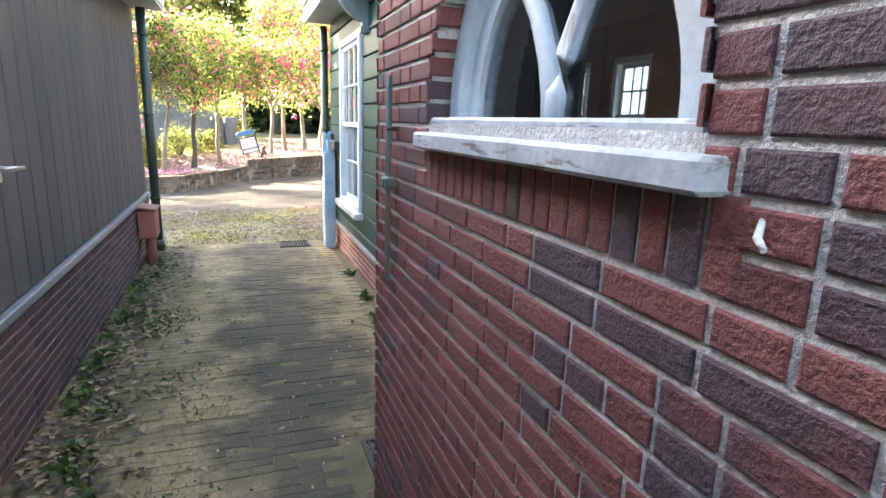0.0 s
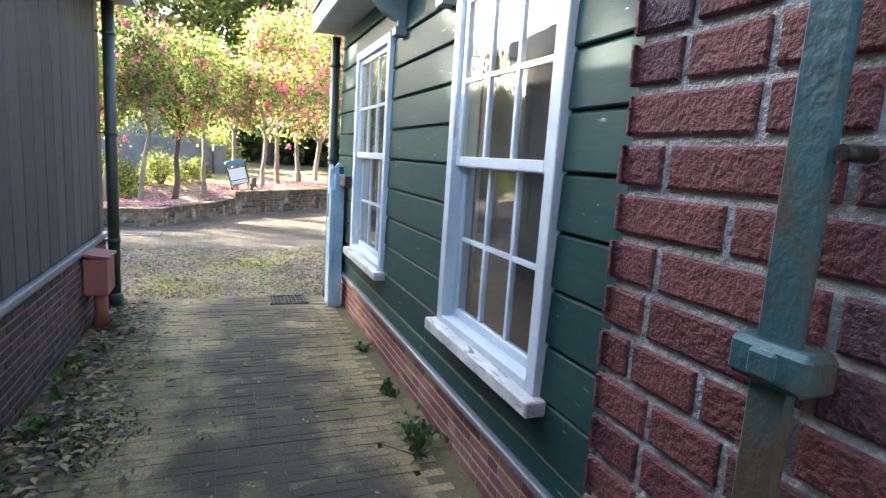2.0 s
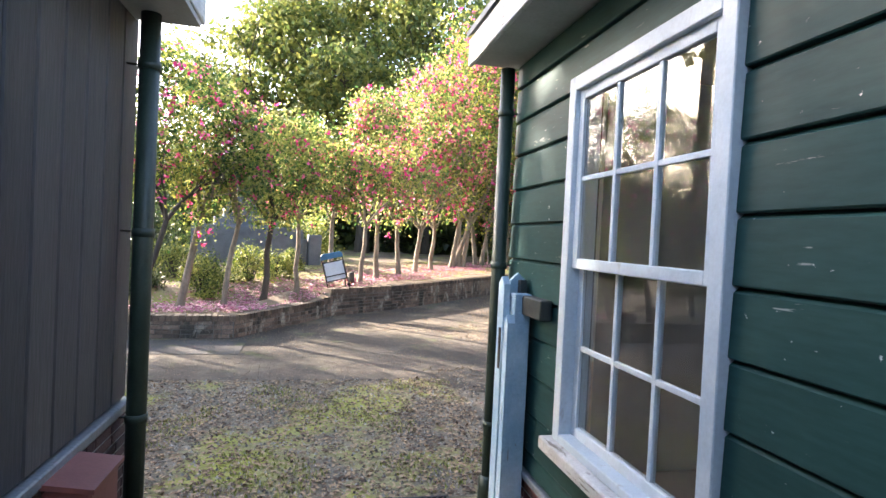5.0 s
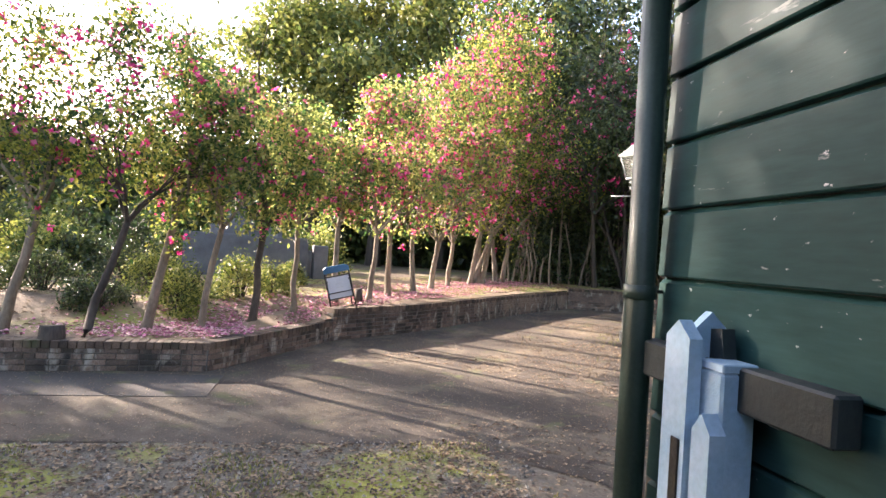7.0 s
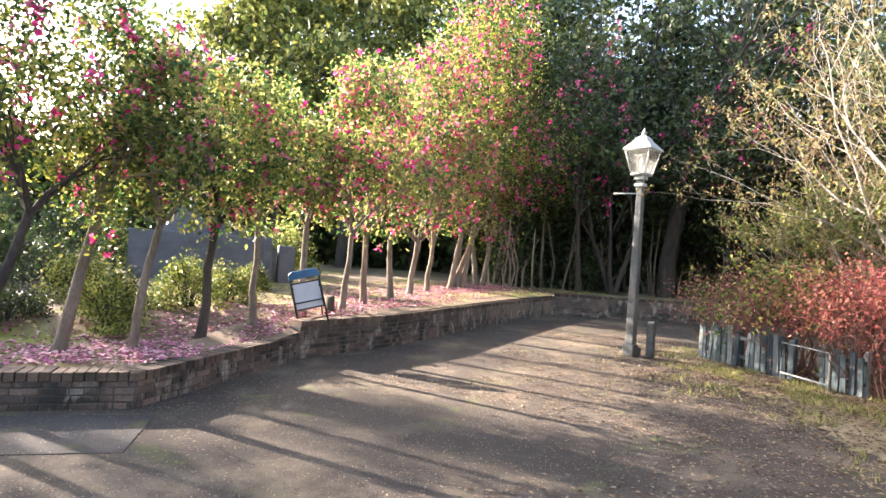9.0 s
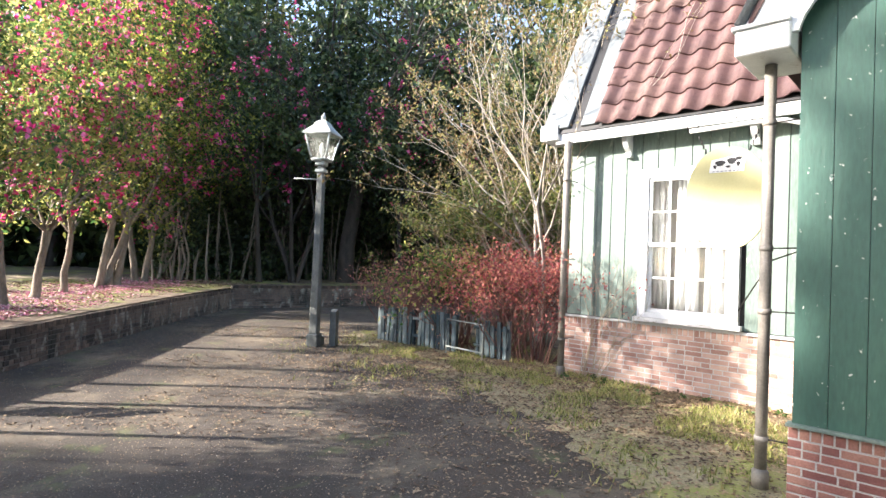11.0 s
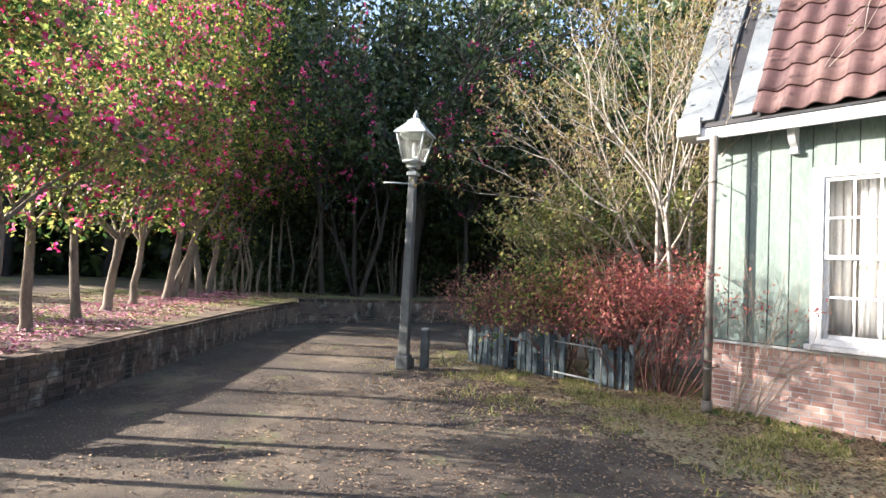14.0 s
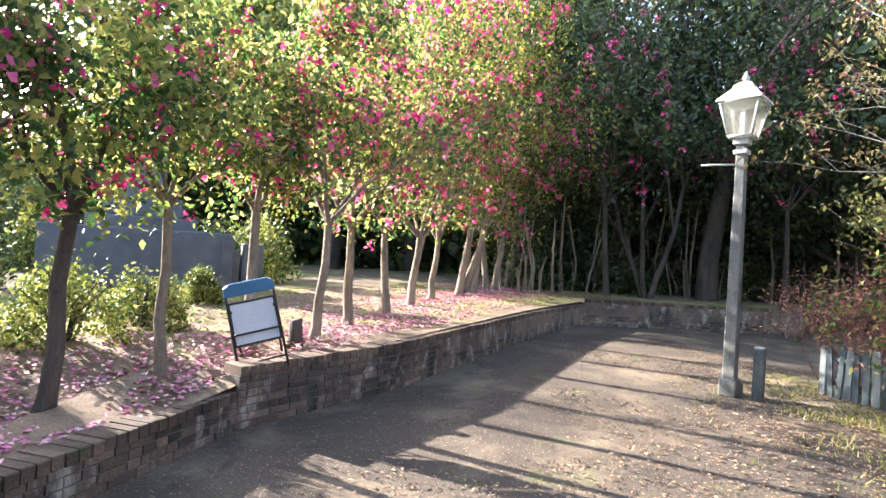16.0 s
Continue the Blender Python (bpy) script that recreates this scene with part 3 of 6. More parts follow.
# ---- windows ----
def sash_window(name, m, w, h, cols, label, sill=True, rows=2, trim=0.065, paint=None):
    """A white double-hung window, centred on its foot; local -y looks out of the wall."""
    win = thing(name, m, label, "window", "", "structure")
    bm = bm_new()
    for x0, x1, z0, z1 in ((-w / 2, -w / 2 + trim, 0, h), (w / 2 - trim, w / 2, 0, h), (-w / 2 + trim, w / 2 - trim, h - trim, h), (-w / 2 + trim, w / 2 - trim, 0, trim * 0.6)):
        box(bm, x0, x1, -0.035, 0.1, z0, z1, 0.004)
    part("window_frame", bm, paint or WHITE, win)
    if sill:
        bm = bm_new()
        box(bm, -w / 2 - 0.04, w / 2 + 0.04, -0.085, 0.0, -0.06, 0.0, 0.006)
        part("window_sill", bm, OLD_WHITE, win, "weathered white timber sill")
    iw = w - 2 * trim
    z0, z1 = trim * 0.6, h - trim
    zm = (z0 + z1) / 2
    for k, (a, b, y) in enumerate(((z0, zm + 0.02, 0.025), (zm - 0.02, z1, -0.012))):
        bm = bm_new()
        s = 0.045
        for xa, xb, za, zb in ((-iw / 2, -iw / 2 + s, a, b), (iw / 2 - s, iw / 2, a, b), (-iw / 2 + s, iw / 2 - s, a, a + s), (-iw / 2 + s, iw / 2 - s, b - s, b)):
            box(bm, xa, xb, y, y + 0.035, za, zb, 0.003)
        sash = part("sash", bm, paint or WHITE, win)
        pw, ph = (iw - 2 * s) / cols, (b - a - 2 * s) / rows
        for i in range(1, cols):
            bm = bm_new()
            x = -iw / 2 + s + i * pw
            box(bm, x - 0.011, x + 0.011, y + 0.004, y + 0.03, a + s, b - s, 0.002)
            part("glazing_bar", bm, paint or WHITE, sash)
        for j in range(1, rows):
            bm = bm_new()
            z = a + s + j * ph
            box(bm, -iw / 2 + s, iw / 2 - s, y + 0.006, y + 0.028, z - 0.011, z + 0.011, 0.002)
            part("glazing_bar", bm, paint or WHITE, sash)
        for i in range(cols):
            for j in range(rows):
                bm = bm_new()
                x, z = -iw / 2 + s + i * pw, a + s + j * ph
                box(bm, x + 0.002, x + pw - 0.002, y + 0.014, y + 0.018, z + 0.002, z + ph - 0.002)
                p = part("pane", bm, GLASS, sash)
                p.visible_shadow = False
    return win


def facing_west(x, y, z):
    """Pose for a thing on a wall that looks towards -x."""
    return pose(x, y, z, 0, 0, -90)


# ---- charcoal shed ----
LX, LY = -0.97, 6.9
bm = bm_new()
box(bm, LX - 4.0, LX - 0.02, -4.0, LY, 0.0, 2.62)
wall_charcoal = structure("wall_charcoal_shed", bm, BLACK, "charcoal timber shed wall on a low brick plinth", "wall")
bm = bm_new()
box(bm, LX - 4.0, LX + 0.008, -4.0, LY + 0.01, 0.0, 0.6)
plinth_charcoal = structure("plinth_charcoal_shed", bm, MORTAR_GREY, "dark brick plinth with pale joints under the shed", "plinth")
bm = bm_new()
box(bm, LX - 0.05, LX + 0.03, -4.0, LY + 0.03, 0.605, 0.65, 0.006)
structure("trim_flashing", bm, FLASH, "blue-grey metal drip flashing along the plinth", "trim")
y = LY
while y > -3.9:
    bm = bm_new()
    box(bm, LX - 0.022, LX, y - 0.193, y - 0.004, 0.66, 2.62, 0.006)
    part("board", bm, BOARD, wall_charcoal)
    y -= 0.2
# roof over the charcoal shed
bm = bm_new()
prism(bm, [(LX + 0.3, 2.6), (LX + 0.3, 2.72), (LX - 2.0, 4.0), (LX - 4.3, 2.72), (LX - 4.3, 2.6), (LX - 2.0, 3.85)], "y", -4.2, LY + 0.02)
structure("roof_charcoal_shed", bm, SLATE, "grey sheet roof with a low white fascia", "roof")
bm = bm_new()
box(bm, LX - 0.0, LX + 0.3, -4.2, LY - 0.05, 2.55, 2.575)
structure("soffit_charcoal_shed", bm, SOFFIT, "pale boarded soffit under the shed eave", "soffit")
bm = bm_new()
box(bm, LX + 0.28, LX + 0.31, -4.2, LY + 0.0, 2.58, 2.74, 0.004)
structure("trim_charcoal_fascia", bm, OLD_WHITE, "weathered white fascia board under the roof edge", "trim")

# ---- brick shed with the round-headed window ----
BX, BY = 0.44, 1.87
ARCH = (0.45, 1.34, 1.5)  # from y, to y, foot of the opening


def arch_half(z):
    """Half the width of the round-headed opening at height z."""
    w = (ARCH[1] - ARCH[0]) / 2
    d = z - ARCH[2] - 0.02
    if d < 0:
        return w
    return math.sqrt(max(w * w - d * d, 0))


ym = (ARCH[0] + ARCH[1]) / 2
bm = bm_new()
cells(bm, "x", BX + 0.012, BX + 0.25, -3.0, BY - 0.01, 0.0, 1.5, [])
cells(bm, "x", BX + 0.012, BX + 0.25, -3.0, ARCH[0], 1.5, 3.0, [])
cells(bm, "x", BX + 0.012, BX + 0.25, ARCH[1], BY - 0.01, 1.5, 3.0, [])
zz = [1.5 + 0.02 + i * 0.035 for i in range(21)]
for za, zb in zip([1.5] + zz, zz + [3.0]):
    w = arch_half((za + zb) / 2)
    if w < ARCH[1] - ym - 0.001:
        box(bm, BX + 0.012, BX + 0.25, ARCH[0], ym - w, za, zb)
        box(bm, BX + 0.012, BX + 0.25, ym + w, ARCH[1], za, zb)
# return wall, back and ends
cells(bm, "y", BY - 0.25, BY - 0.01, BX + 0.25, 4.8, 0.0, 3.0, [(0.98, 1.88, 0.05, 2.1)])
cells(bm, "x", 4.55, 4.8, -3.0, BY - 0.25, 0.0, 3.0, [(0.5, 0.8, 1.6, 1.95)])
box(bm, BX + 0.25, 4.55, -3.0, -2.75, 0.0, 3.0)
wall_brick = structure("wall_brick_shed", bm, MORTAR, "dark red brick wall with pale recessed joints", "wall")
bm = bm_new()
box(bm, BX - 0.25, 5.0, -3.2, BY + 0.1, 3.0, 3.15)
structure("ceiling_brick_shed", bm, SOFFIT, "flat boarded ceiling over the brick shed", "ceiling")
bm = bm_new()
box(bm, BX + 0.25, 4.55, -2.75, BY - 0.25, 0.0, 0.05)
structure("floor_brick_shed", bm, WOOD_DARK, "timber floor inside the brick shed, darkened to look unlit", "floor")

# added lining that keeps the room behind the arched window dark
bm = bm_new()
cells(bm, "y", BY - 0.275, BY - 0.252, BX + 0.26, 4.5, 0.05, 2.99, [(0.98, 1.88, 0.05, 2.1)])
cells(bm, "x", 4.52, 4.545, -2.7, BY - 0.28, 0.05, 2.99, [(0.5, 0.8, 1.6, 1.95)])
box(bm, BX + 0.26, 4.5, -2.748, -2.72, 0.05, 2.99)
structure("wall_brick_shed_lining", bm, WOOD_DARK, "added timber lining inside the brick shed, darkened to look unlit", "wall")

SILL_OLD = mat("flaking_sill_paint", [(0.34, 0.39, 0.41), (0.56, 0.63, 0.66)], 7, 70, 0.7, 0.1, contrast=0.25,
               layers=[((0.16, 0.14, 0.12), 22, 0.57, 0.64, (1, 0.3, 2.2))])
# round-headed window
win = thing("window_arched", facing_west(BX, ym, ARCH[2]), "white round-headed window with branching gothic bars in brickwork", "window", "", "structure")


def arch_line(inset, n=14, foot=0.0):
    """The outline of the opening, local x and z, from one foot to the other."""
    w = (ARCH[1] - ARCH[0]) / 2 - inset
    arc = [(-w * math.cos(math.pi * i / (2 * n)), 0.02 + w * math.sin(math.pi * i / (2 * n))) for i in range(2 * n + 1)]
    return [(-w, foot)] + arc + [(w, foot)]


def arch_band(bm, ia, ib, y0, y1):
    a, b = arch_line(ia), arch_line(ib)
    quads = [[bm.verts.new((p[0], y, p[1])) for p in line] for line in (a, b) for y in (y0, y1)]
    a0, a1, b0, b1 = quads
    for i in range(len(a) - 1):
        for p, q in ((a0, a1), (b1, b0), (b0, a0), (a1, b1)):
            bm.faces.new((p[i], p[i + 1], q[i + 1], q[i]))


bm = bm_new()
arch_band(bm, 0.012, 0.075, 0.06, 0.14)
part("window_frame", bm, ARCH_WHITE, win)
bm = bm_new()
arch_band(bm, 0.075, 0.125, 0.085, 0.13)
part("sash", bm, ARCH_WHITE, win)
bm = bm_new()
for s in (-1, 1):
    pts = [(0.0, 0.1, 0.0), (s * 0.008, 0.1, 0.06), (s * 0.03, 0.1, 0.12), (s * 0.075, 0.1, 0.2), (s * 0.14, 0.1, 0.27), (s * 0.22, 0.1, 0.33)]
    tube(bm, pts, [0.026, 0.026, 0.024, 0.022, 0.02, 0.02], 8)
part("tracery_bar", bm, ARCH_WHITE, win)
bm = bm_new()
line = arch_line(0.09)
prism(bm, line[::-1], "y", 0.1, 0.104)
p = part("pane", bm, GLASS_CLEAR, win)
p.visible_shadow = False
bm = bm_new()
box(bm, -0.452, 0.484, -0.03, 0.16, -0.062, -0.022, 0.006)
box(bm, -0.443, 0.443, 0.012, 0.16, -0.022, 0.014, 0.006)
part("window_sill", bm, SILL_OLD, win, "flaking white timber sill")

# ---- green clapboard shed ----
GX, GY = 1.105, 6.98
W2 = (2.96, 3.95, 0.645, 2.295)
W1 = (5.13, 6.18, 0.645, 2.295)
bm = bm_new()
cells(bm, "x", GX, GX + 0.12, BY, GY, 0.0, 2.62, [W1, W2])
wall_clap = structure("wall_clapboard_shed", bm, BLACK, "dark green clapboard wall on a red brick plinth", "wall")
bm = bm_new()
cells(bm, "x", GX + 0.12, GX + 0.14, BY, GY, 0.0, 1.0, [W1, W2])
structure("wainscot_inside", bm, WOOD_IN, "brown timber wainscot inside the shed", "wall")
bm = bm_new()
cells(bm, "x", GX + 0.12, GX + 0.14, BY, GY, 1.0, 2.62, [W1, W2])
structure("wall_inside_plaster", bm, PLASTER, "cream plaster inside the shed", "wall")
bm = bm_new()
cells(bm, "x", 3.9, 4.02, BY, GY - 0.05, 0.0, 2.62, [(2.6, 3.4, 1.05, 2.25), (4.72, 5.36, 1.05, 2.25), (5.75, 6.55, 1.05, 2.25)])
structure("wall_inside_back", bm, WOOD_IN, "brown boarded back wall with bright windows", "wall")
for i, (yc, wide) in enumerate(((3.0, 0.8), (5.04, 0.64), (6.15, 0.8))):
    sash_window("window_back_%d" % (i + 1), pose(4.02, yc, 1.05, 0, 0, 90), wide, 1.2, 3, "white sash window in the shed's back wall")
bm = bm_new()
box(bm, GX + 0.12, 3.95, BY, GY - 0.05, -0.02, 0.12)
structure("floor_clapboard_shed", bm, WOOD_IN, "brown timber floor inside the shed", "floor")
bm = bm_new()
box(bm, GX + 0.0, 4.02, BY, GY + 0.0, 2.62, 2.68)
structure("ceiling_clapboard_shed", bm, WOOD_IN, "brown boarded ceiling inside the shed", "ceiling")
bm = bm_new()
prism(bm, [(GX - 0.33, 2.752), (GX - 0.33, 2.79), (2.5, 4.3), (4.2, 2.76), (4.2, 2.7), (2.5, 4.18)], "y", BY + 0.1, GY + 0.1)
structure("roof_clapboard_shed", bm, SLATE, "grey sheet roof over the green shed", "roof")
bm = bm_new()
box(bm, GX - 0.285, GX, BY + 0.02, GY + 0.08, 2.6, 2.617)
structure("soffit_clapboard_shed", bm, SOFFIT, "pale boarded soffit under the eave", "soffit")
bm = bm_new()
box(bm, GX - 0.312, GX - 0.286, BY + 0.02, GY + 0.1, 2.585, 2.75, 0.004)
structure("trim_eave_fascia", bm, OLD_WHITE, "weathered white fascia board along the eave", "trim")
sash_window("window_1", facing_west(GX - 0.02, (W1[0] + W1[1]) / 2, W1[2]), W1[1] - W1[0], W1[3] - W1[2], 3, "pale bluish-white double-hung sash window in green clapboards", paint=TRIM_BLUE)
sash_window("window_2", facing_west(GX - 0.02, (W2[0] + W2[1]) / 2, W2[2]), W2[1] - W2[0], W2[3] - W2[2], 3, "pale bluish-white double-hung sash window in green clapboards", paint=TRIM_BLUE)
# boards, one by one, lapped, each with a sloping ledge at its top
for k in range(12):
    z, top = (0.34, 0.441) if k == 0 else (0.443 + 0.201 * (k - 1), 0.443 + 0.201 * k - 0.002)
    if z > 2.56:
        break
    top = min(top, 2.6)
    for ya, yb in ((BY, W2[0]), (W2[1], W1[0]), (W1[1], GY)) if W1[2] - 0.1 < z + 0.1 < W1[3] else ((BY, 4.2), (4.2, GY)):
        bm = bm_new()
        prism(bm, [(GX, z), (GX - 0.022, z + 0.001), (GX - 0.026, z + 0.006), (GX - 0.02, top - 0.016), (GX - 0.006, top - 0.005), (GX, top)], "y", ya + 0.002, yb - 0.002)
        part("board", bm, CLAP, wall_clap)
bm = bm_new()
box(bm, GX - 0.05, GX + 0.02, BY, GY + 0.02, 0.30, 0.335, 0.005)
structure("trim_clapboard_drip", bm, FLASH, "blue-grey drip board above the plinth", "trim")
bm = bm_new()
box(bm, GX - 0.005, GX + 0.3, BY, GY, 0.0, 0.3)
plinth_clap = structure("plinth_clapboard_shed", bm, MORTAR, "red brick plinth under green clapboards", "plinth")

# end wall with peeling paint, turned a little
PEELBASE = pose(GX + 0.02, GY + 0.02, 0, 0, 0, 4.6)
bm = bm_new()
box(bm, 0.0, 3.74, -0.12, 0.0, 0.0, 5.0)
wall_peel = structure("wall_peeling_end", bm, BLACK, "dark boarded end wall with flaking white-backed paint", "wall")
wall_peel.matrix_basis = PEELBASE
x = 0.0
while x < 3.7:
    bm = bm_new()
    box(bm, x + 0.002, min(x + 0.15, 3.73) - 0.002, 0.0, 0.02, 1.1, 2.56, 0.003)
    part("board", bm, PEEL, wall_peel)
    bm = bm_new()
    box(bm, x + 0.002, min(x + 0.15, 3.73) - 0.002, 0.0, 0.02, 2.64, 5.0, 0.003)
    part("board", bm, PEEL_TOP, wall_peel)
    x += 0.15
bm = bm_new()
box(bm, 0.0, 3.76, 0.0, 0.07, 2.56, 2.64, 0.006)
part("head_trim", bm, OLD_WHITE, wall_peel, "weathered white head board")
bm = bm_new()
box(bm, 3.70, 3.76, 0.0, 0.05, 1.1, 2.56, 0.005)
part("jamb", bm, WHITE, wall_peel, "white painted jamb")
bm = bm_new()
box(bm, 0.0, 3.78, 0.0, 0.05, 0.0, 1.08, 0.004)
box(bm, 0.0, 3.78, 0.0, 0.06, 1.08, 1.1, 0.003)
part("skirt_panel", bm, mat("grey_sheet_panel", [(0.09, 0.08, 0.07), (0.15, 0.135, 0.115)], 2, 60, 0.75, 0.2, spec=0.2, layers=[((0.22, 0.2, 0.17), 4, 0.6, 0.75, (1, 1, 0.5))]), wall_peel, "grey-brown sheet panel")

# ---- green house: wing with a scalloped gable ----
VX, VY0, VY1 = 4.78, 7.2, 8.08
bm = bm_new()
prism(bm, [(VY0 - 0.05, 0.5), (VY0 - 0.05, 5.1), (VY1 + 0.0, 3.3), (VY1 + 0.0, 0.5)], "x", VX + 0.02, 9.0)
wall_wing = structure("wall_wing_gable", bm, BLACK, "dark green boarded gable wall on a brick plinth", "wall")
# added white backing that makes the shed's back windows look bright
bm = bm_new()
box(bm, VX + 0.2, 9.0, VY0 - 0.075, VY0 - 0.052, 0.3, 4.9)
structure("wall_wing_back", bm, WHITE, "white sheet added behind the wing, to look bright through the shed windows", "wall")
y = VY1
while y > VY0 + 0.1:
    bm = bm_new()
    ya, yb = y - 0.2, y - 0.004
    prism(bm, [(ya, 0.52), (yb, 0.52), (yb, 3.3 + (VY1 - yb) * 2.0), (ya, 3.3 + (VY1 - ya) * 2.0)], "x", VX - 0.002, VX + 0.02)
    part("board", bm, GREEN, wall_wing)
    y -= 0.2
bm = bm_new()
box(bm, VX + 0.01, VX + 3.0, VY0 - 0.05, VY1 + 0.02, 0.0, 0.5)
plinth_wing = structure("plinth_wing", bm, MORTAR, "red brick plinth of the green house wing", "plinth")
bm = bm_new()
box(bm, VX - 0.04, VX + 0.05, VY0 - 0.3, VY1 + 0.03, 0.5, 0.525, 0.004)
structure("trim_wing_drip", bm, PALE_GREEN, "pale green drip board over the plinth", "trim")
# wing roof slope, box end and scalloped bargeboard
bm = bm_new()
prism(bm, [(VY1 + 0.28, 3.2), (VY1 + 0.28, 3.27), (VY1 - 1.2, 6.3), (VY1 - 1.28, 6.2)], "x", VX - 0.2, 9.0)
structure("roof_wing", bm, TILE, "red tiled roof slope of the house wing", "roof")
barge = [(VY1 + 0.3, 3.2), (VY1 + 0.06, 3.12), (VY1 - 0.02, 3.13), (VY1 - 0.05, 3.22), (VY1 - 0.1, 3.3), (VY1 - 0.19, 3.38), (VY1 - 0.3, 3.43), (VY1 - 0.37, 3.5),
         (VY1 - 0.35, 3.57), (VY1 - 0.42, 3.6), (VY1 - 0.5, 3.72), (VY1 - 0.6, 3.83), (VY1 - 0.72, 3.92), (VY1 - 0.76, 4.05), (VY1 - 1.3, 5.4), (VY1 - 1.3, 6.3), (VY1 + 0.3, 3.25)]
bm = bm_new()
prism(bm, barge, "x", VX - 0.19, VX - 0.15)
structure("trim_bargeboard", bm, WHITE, "white scalloped bargeboard along the gable", "trim")
bm = bm_new()
tube(bm, [(VX - 0.2, VY1 + 0.34, 3.24), (VX - 0.2, VY1 - 1.3, 6.42)], [0.035, 0.035], 10)
structure("trim_verge_roll", bm, SLATE, "grey rounded verge capping on the gable", "trim")
bm = bm_new()
box(bm, VX - 0.22, VX + 0.4, VY1 + 0.02, VY1 + 0.36, 3.02, 3.2, 0.01)
box(bm, VX - 0.24, VX + 0.42, VY1 + 0.02, VY1 + 0.38, 3.2, 3.23, 0.005)
structure("trim_eave_box", bm, WHITE, "white boxed eave end with a capping board", "trim")

# ---- green house: window front ----
HX = 7.45
HW = (9.14, 10.34, 0.9, 2.8)
bm = bm_new()
cells(bm, "x", HX + 0.02, HX + 0.2, 8.0, 11.4, 0.8, 3.45, [HW])
box(bm, HX + 0.2, 13.0, 11.2, 11.4, 0.0, 3.45)
box(bm, 12.8, 13.0, 8.0, 11.2, 0.0, 3.45)
wall_front = structure("wall_house_front", bm, BLACK, "faded green boarded house front on a pink brick plinth", "wall")
bm = bm_new()
prism(bm, [(HX + 0.1, 3.45), (10.1, 8.0), (12.7, 3.45)], "y", 11.2, 11.38)
structure("wall_house_gable", bm, PALE_GREEN, "faded green boarded house gable", "wall")
bm = bm_new()
box(bm, HX, 13.0, 8.0, 11.42, 0.0, 0.8)
plinth_front = structure("plinth_house_front", bm, MORTAR, "sunlit pink brick plinth with white joints", "plinth")
bm = bm_new()
box(bm, HX - 0.05, HX + 0.02, 8.05, 11.44, 0.8, 0.83, 0.004)
structure("trim_house_drip", bm, SOFFIT, "pale drip board above the plinth", "trim")
y = 11.4
while y > 8.1:
    ya, yb = y - 0.206, y - 0.004
    spans = [(0.84, 3.3)]
    if ya < HW[1] and yb > HW[0]:
        spans = [(0.84, HW[2]), (HW[3], 3.3)]
    for za, zb in spans:
        bm = bm_new()
        box(bm, HX - 0.002, HX + 0.02, ya, yb, za, zb, 0.004)
        part("board", bm, PALE_GREEN, wall_front)
    y -= 0.21
sash_window("window_house", facing_west(HX - 0.03, (HW[0] + HW[1]) / 2, HW[2]), HW[1] - HW[0], HW[3] - HW[2], 4, "white sash window with curtains behind", rows=2, trim=0.11)
bm = bm_new()
for k in range(14):
    y0 = HW[0] + 0.08 + k * (HW[1] - HW[0] - 0.16) / 14
    if k in (5, 10):
        continue
    tube(bm, [(HX + 0.17 + 0.02 * (k % 2), y0 + 0.03, HW[2] + 0.05), (HX + 0.17 + 0.02 * (k % 2), y0 + 0.03, HW[3] - 0.05)], [0.045, 0.03], 8)
tagged(part("curtain", bm, CURTAIN), "white gathered curtains behind the window", "curtain")
bm = bm_new()
box(bm, HX + 0.9, HX + 1.0, 8.0, 11.2, 0.0, 3.45)
structure("wall_house_inside", bm, PLASTER, "plain plaster wall inside the house", "wall")
# eave board, gutter box and verge
bm = bm_new()
box(bm, HX - 0.3, HX - 0.26, 8.12, 11.5, 3.22, 3.36, 0.006)
box(bm, HX - 0.26, HX + 0.02, 8.12, 11.5, 3.3, 3.33)
structure("trim_house_eave", bm, WHITE, "white eave board along the tiled roof", "trim")
bm = bm_new()
box(bm, HX - 0.36, HX + 0.1, 11.44, 11.72, 3.28, 3.5, 0.008)
structure("trim_house_eave_end", bm, WHITE, "white boxed eave end at the house corner", "trim")
TH = math.atan2(2.55, 1.4)
bm = bm_new()
prism(bm, [(HX - 0.32, 3.36), (HX - 0.3, 3.42), (HX + 2.4, 8.34), (HX + 2.45, 8.25)], "y", 6.9, 11.7)
roof_house = structure("roof_house", bm, BLACK, "steep red-brown pantile roof with a grey metal verge", "roof")
bm = bm_new()
RM = pose(HX - 0.3, 10.86, 3.42, 0, -math.degrees(TH), 0)
for a, b, hgt in ((0.0, 0.24, 0.04), (0.42, 0.84, 0.05)):
    box(bm, 0, 5.2, b - 0.0, a, 0.0, hgt, 0.006)
verge = part("verge_flashing", bm, SLATE, roof_house, "grey sheet verge flashing")
verge.matrix_basis = RM


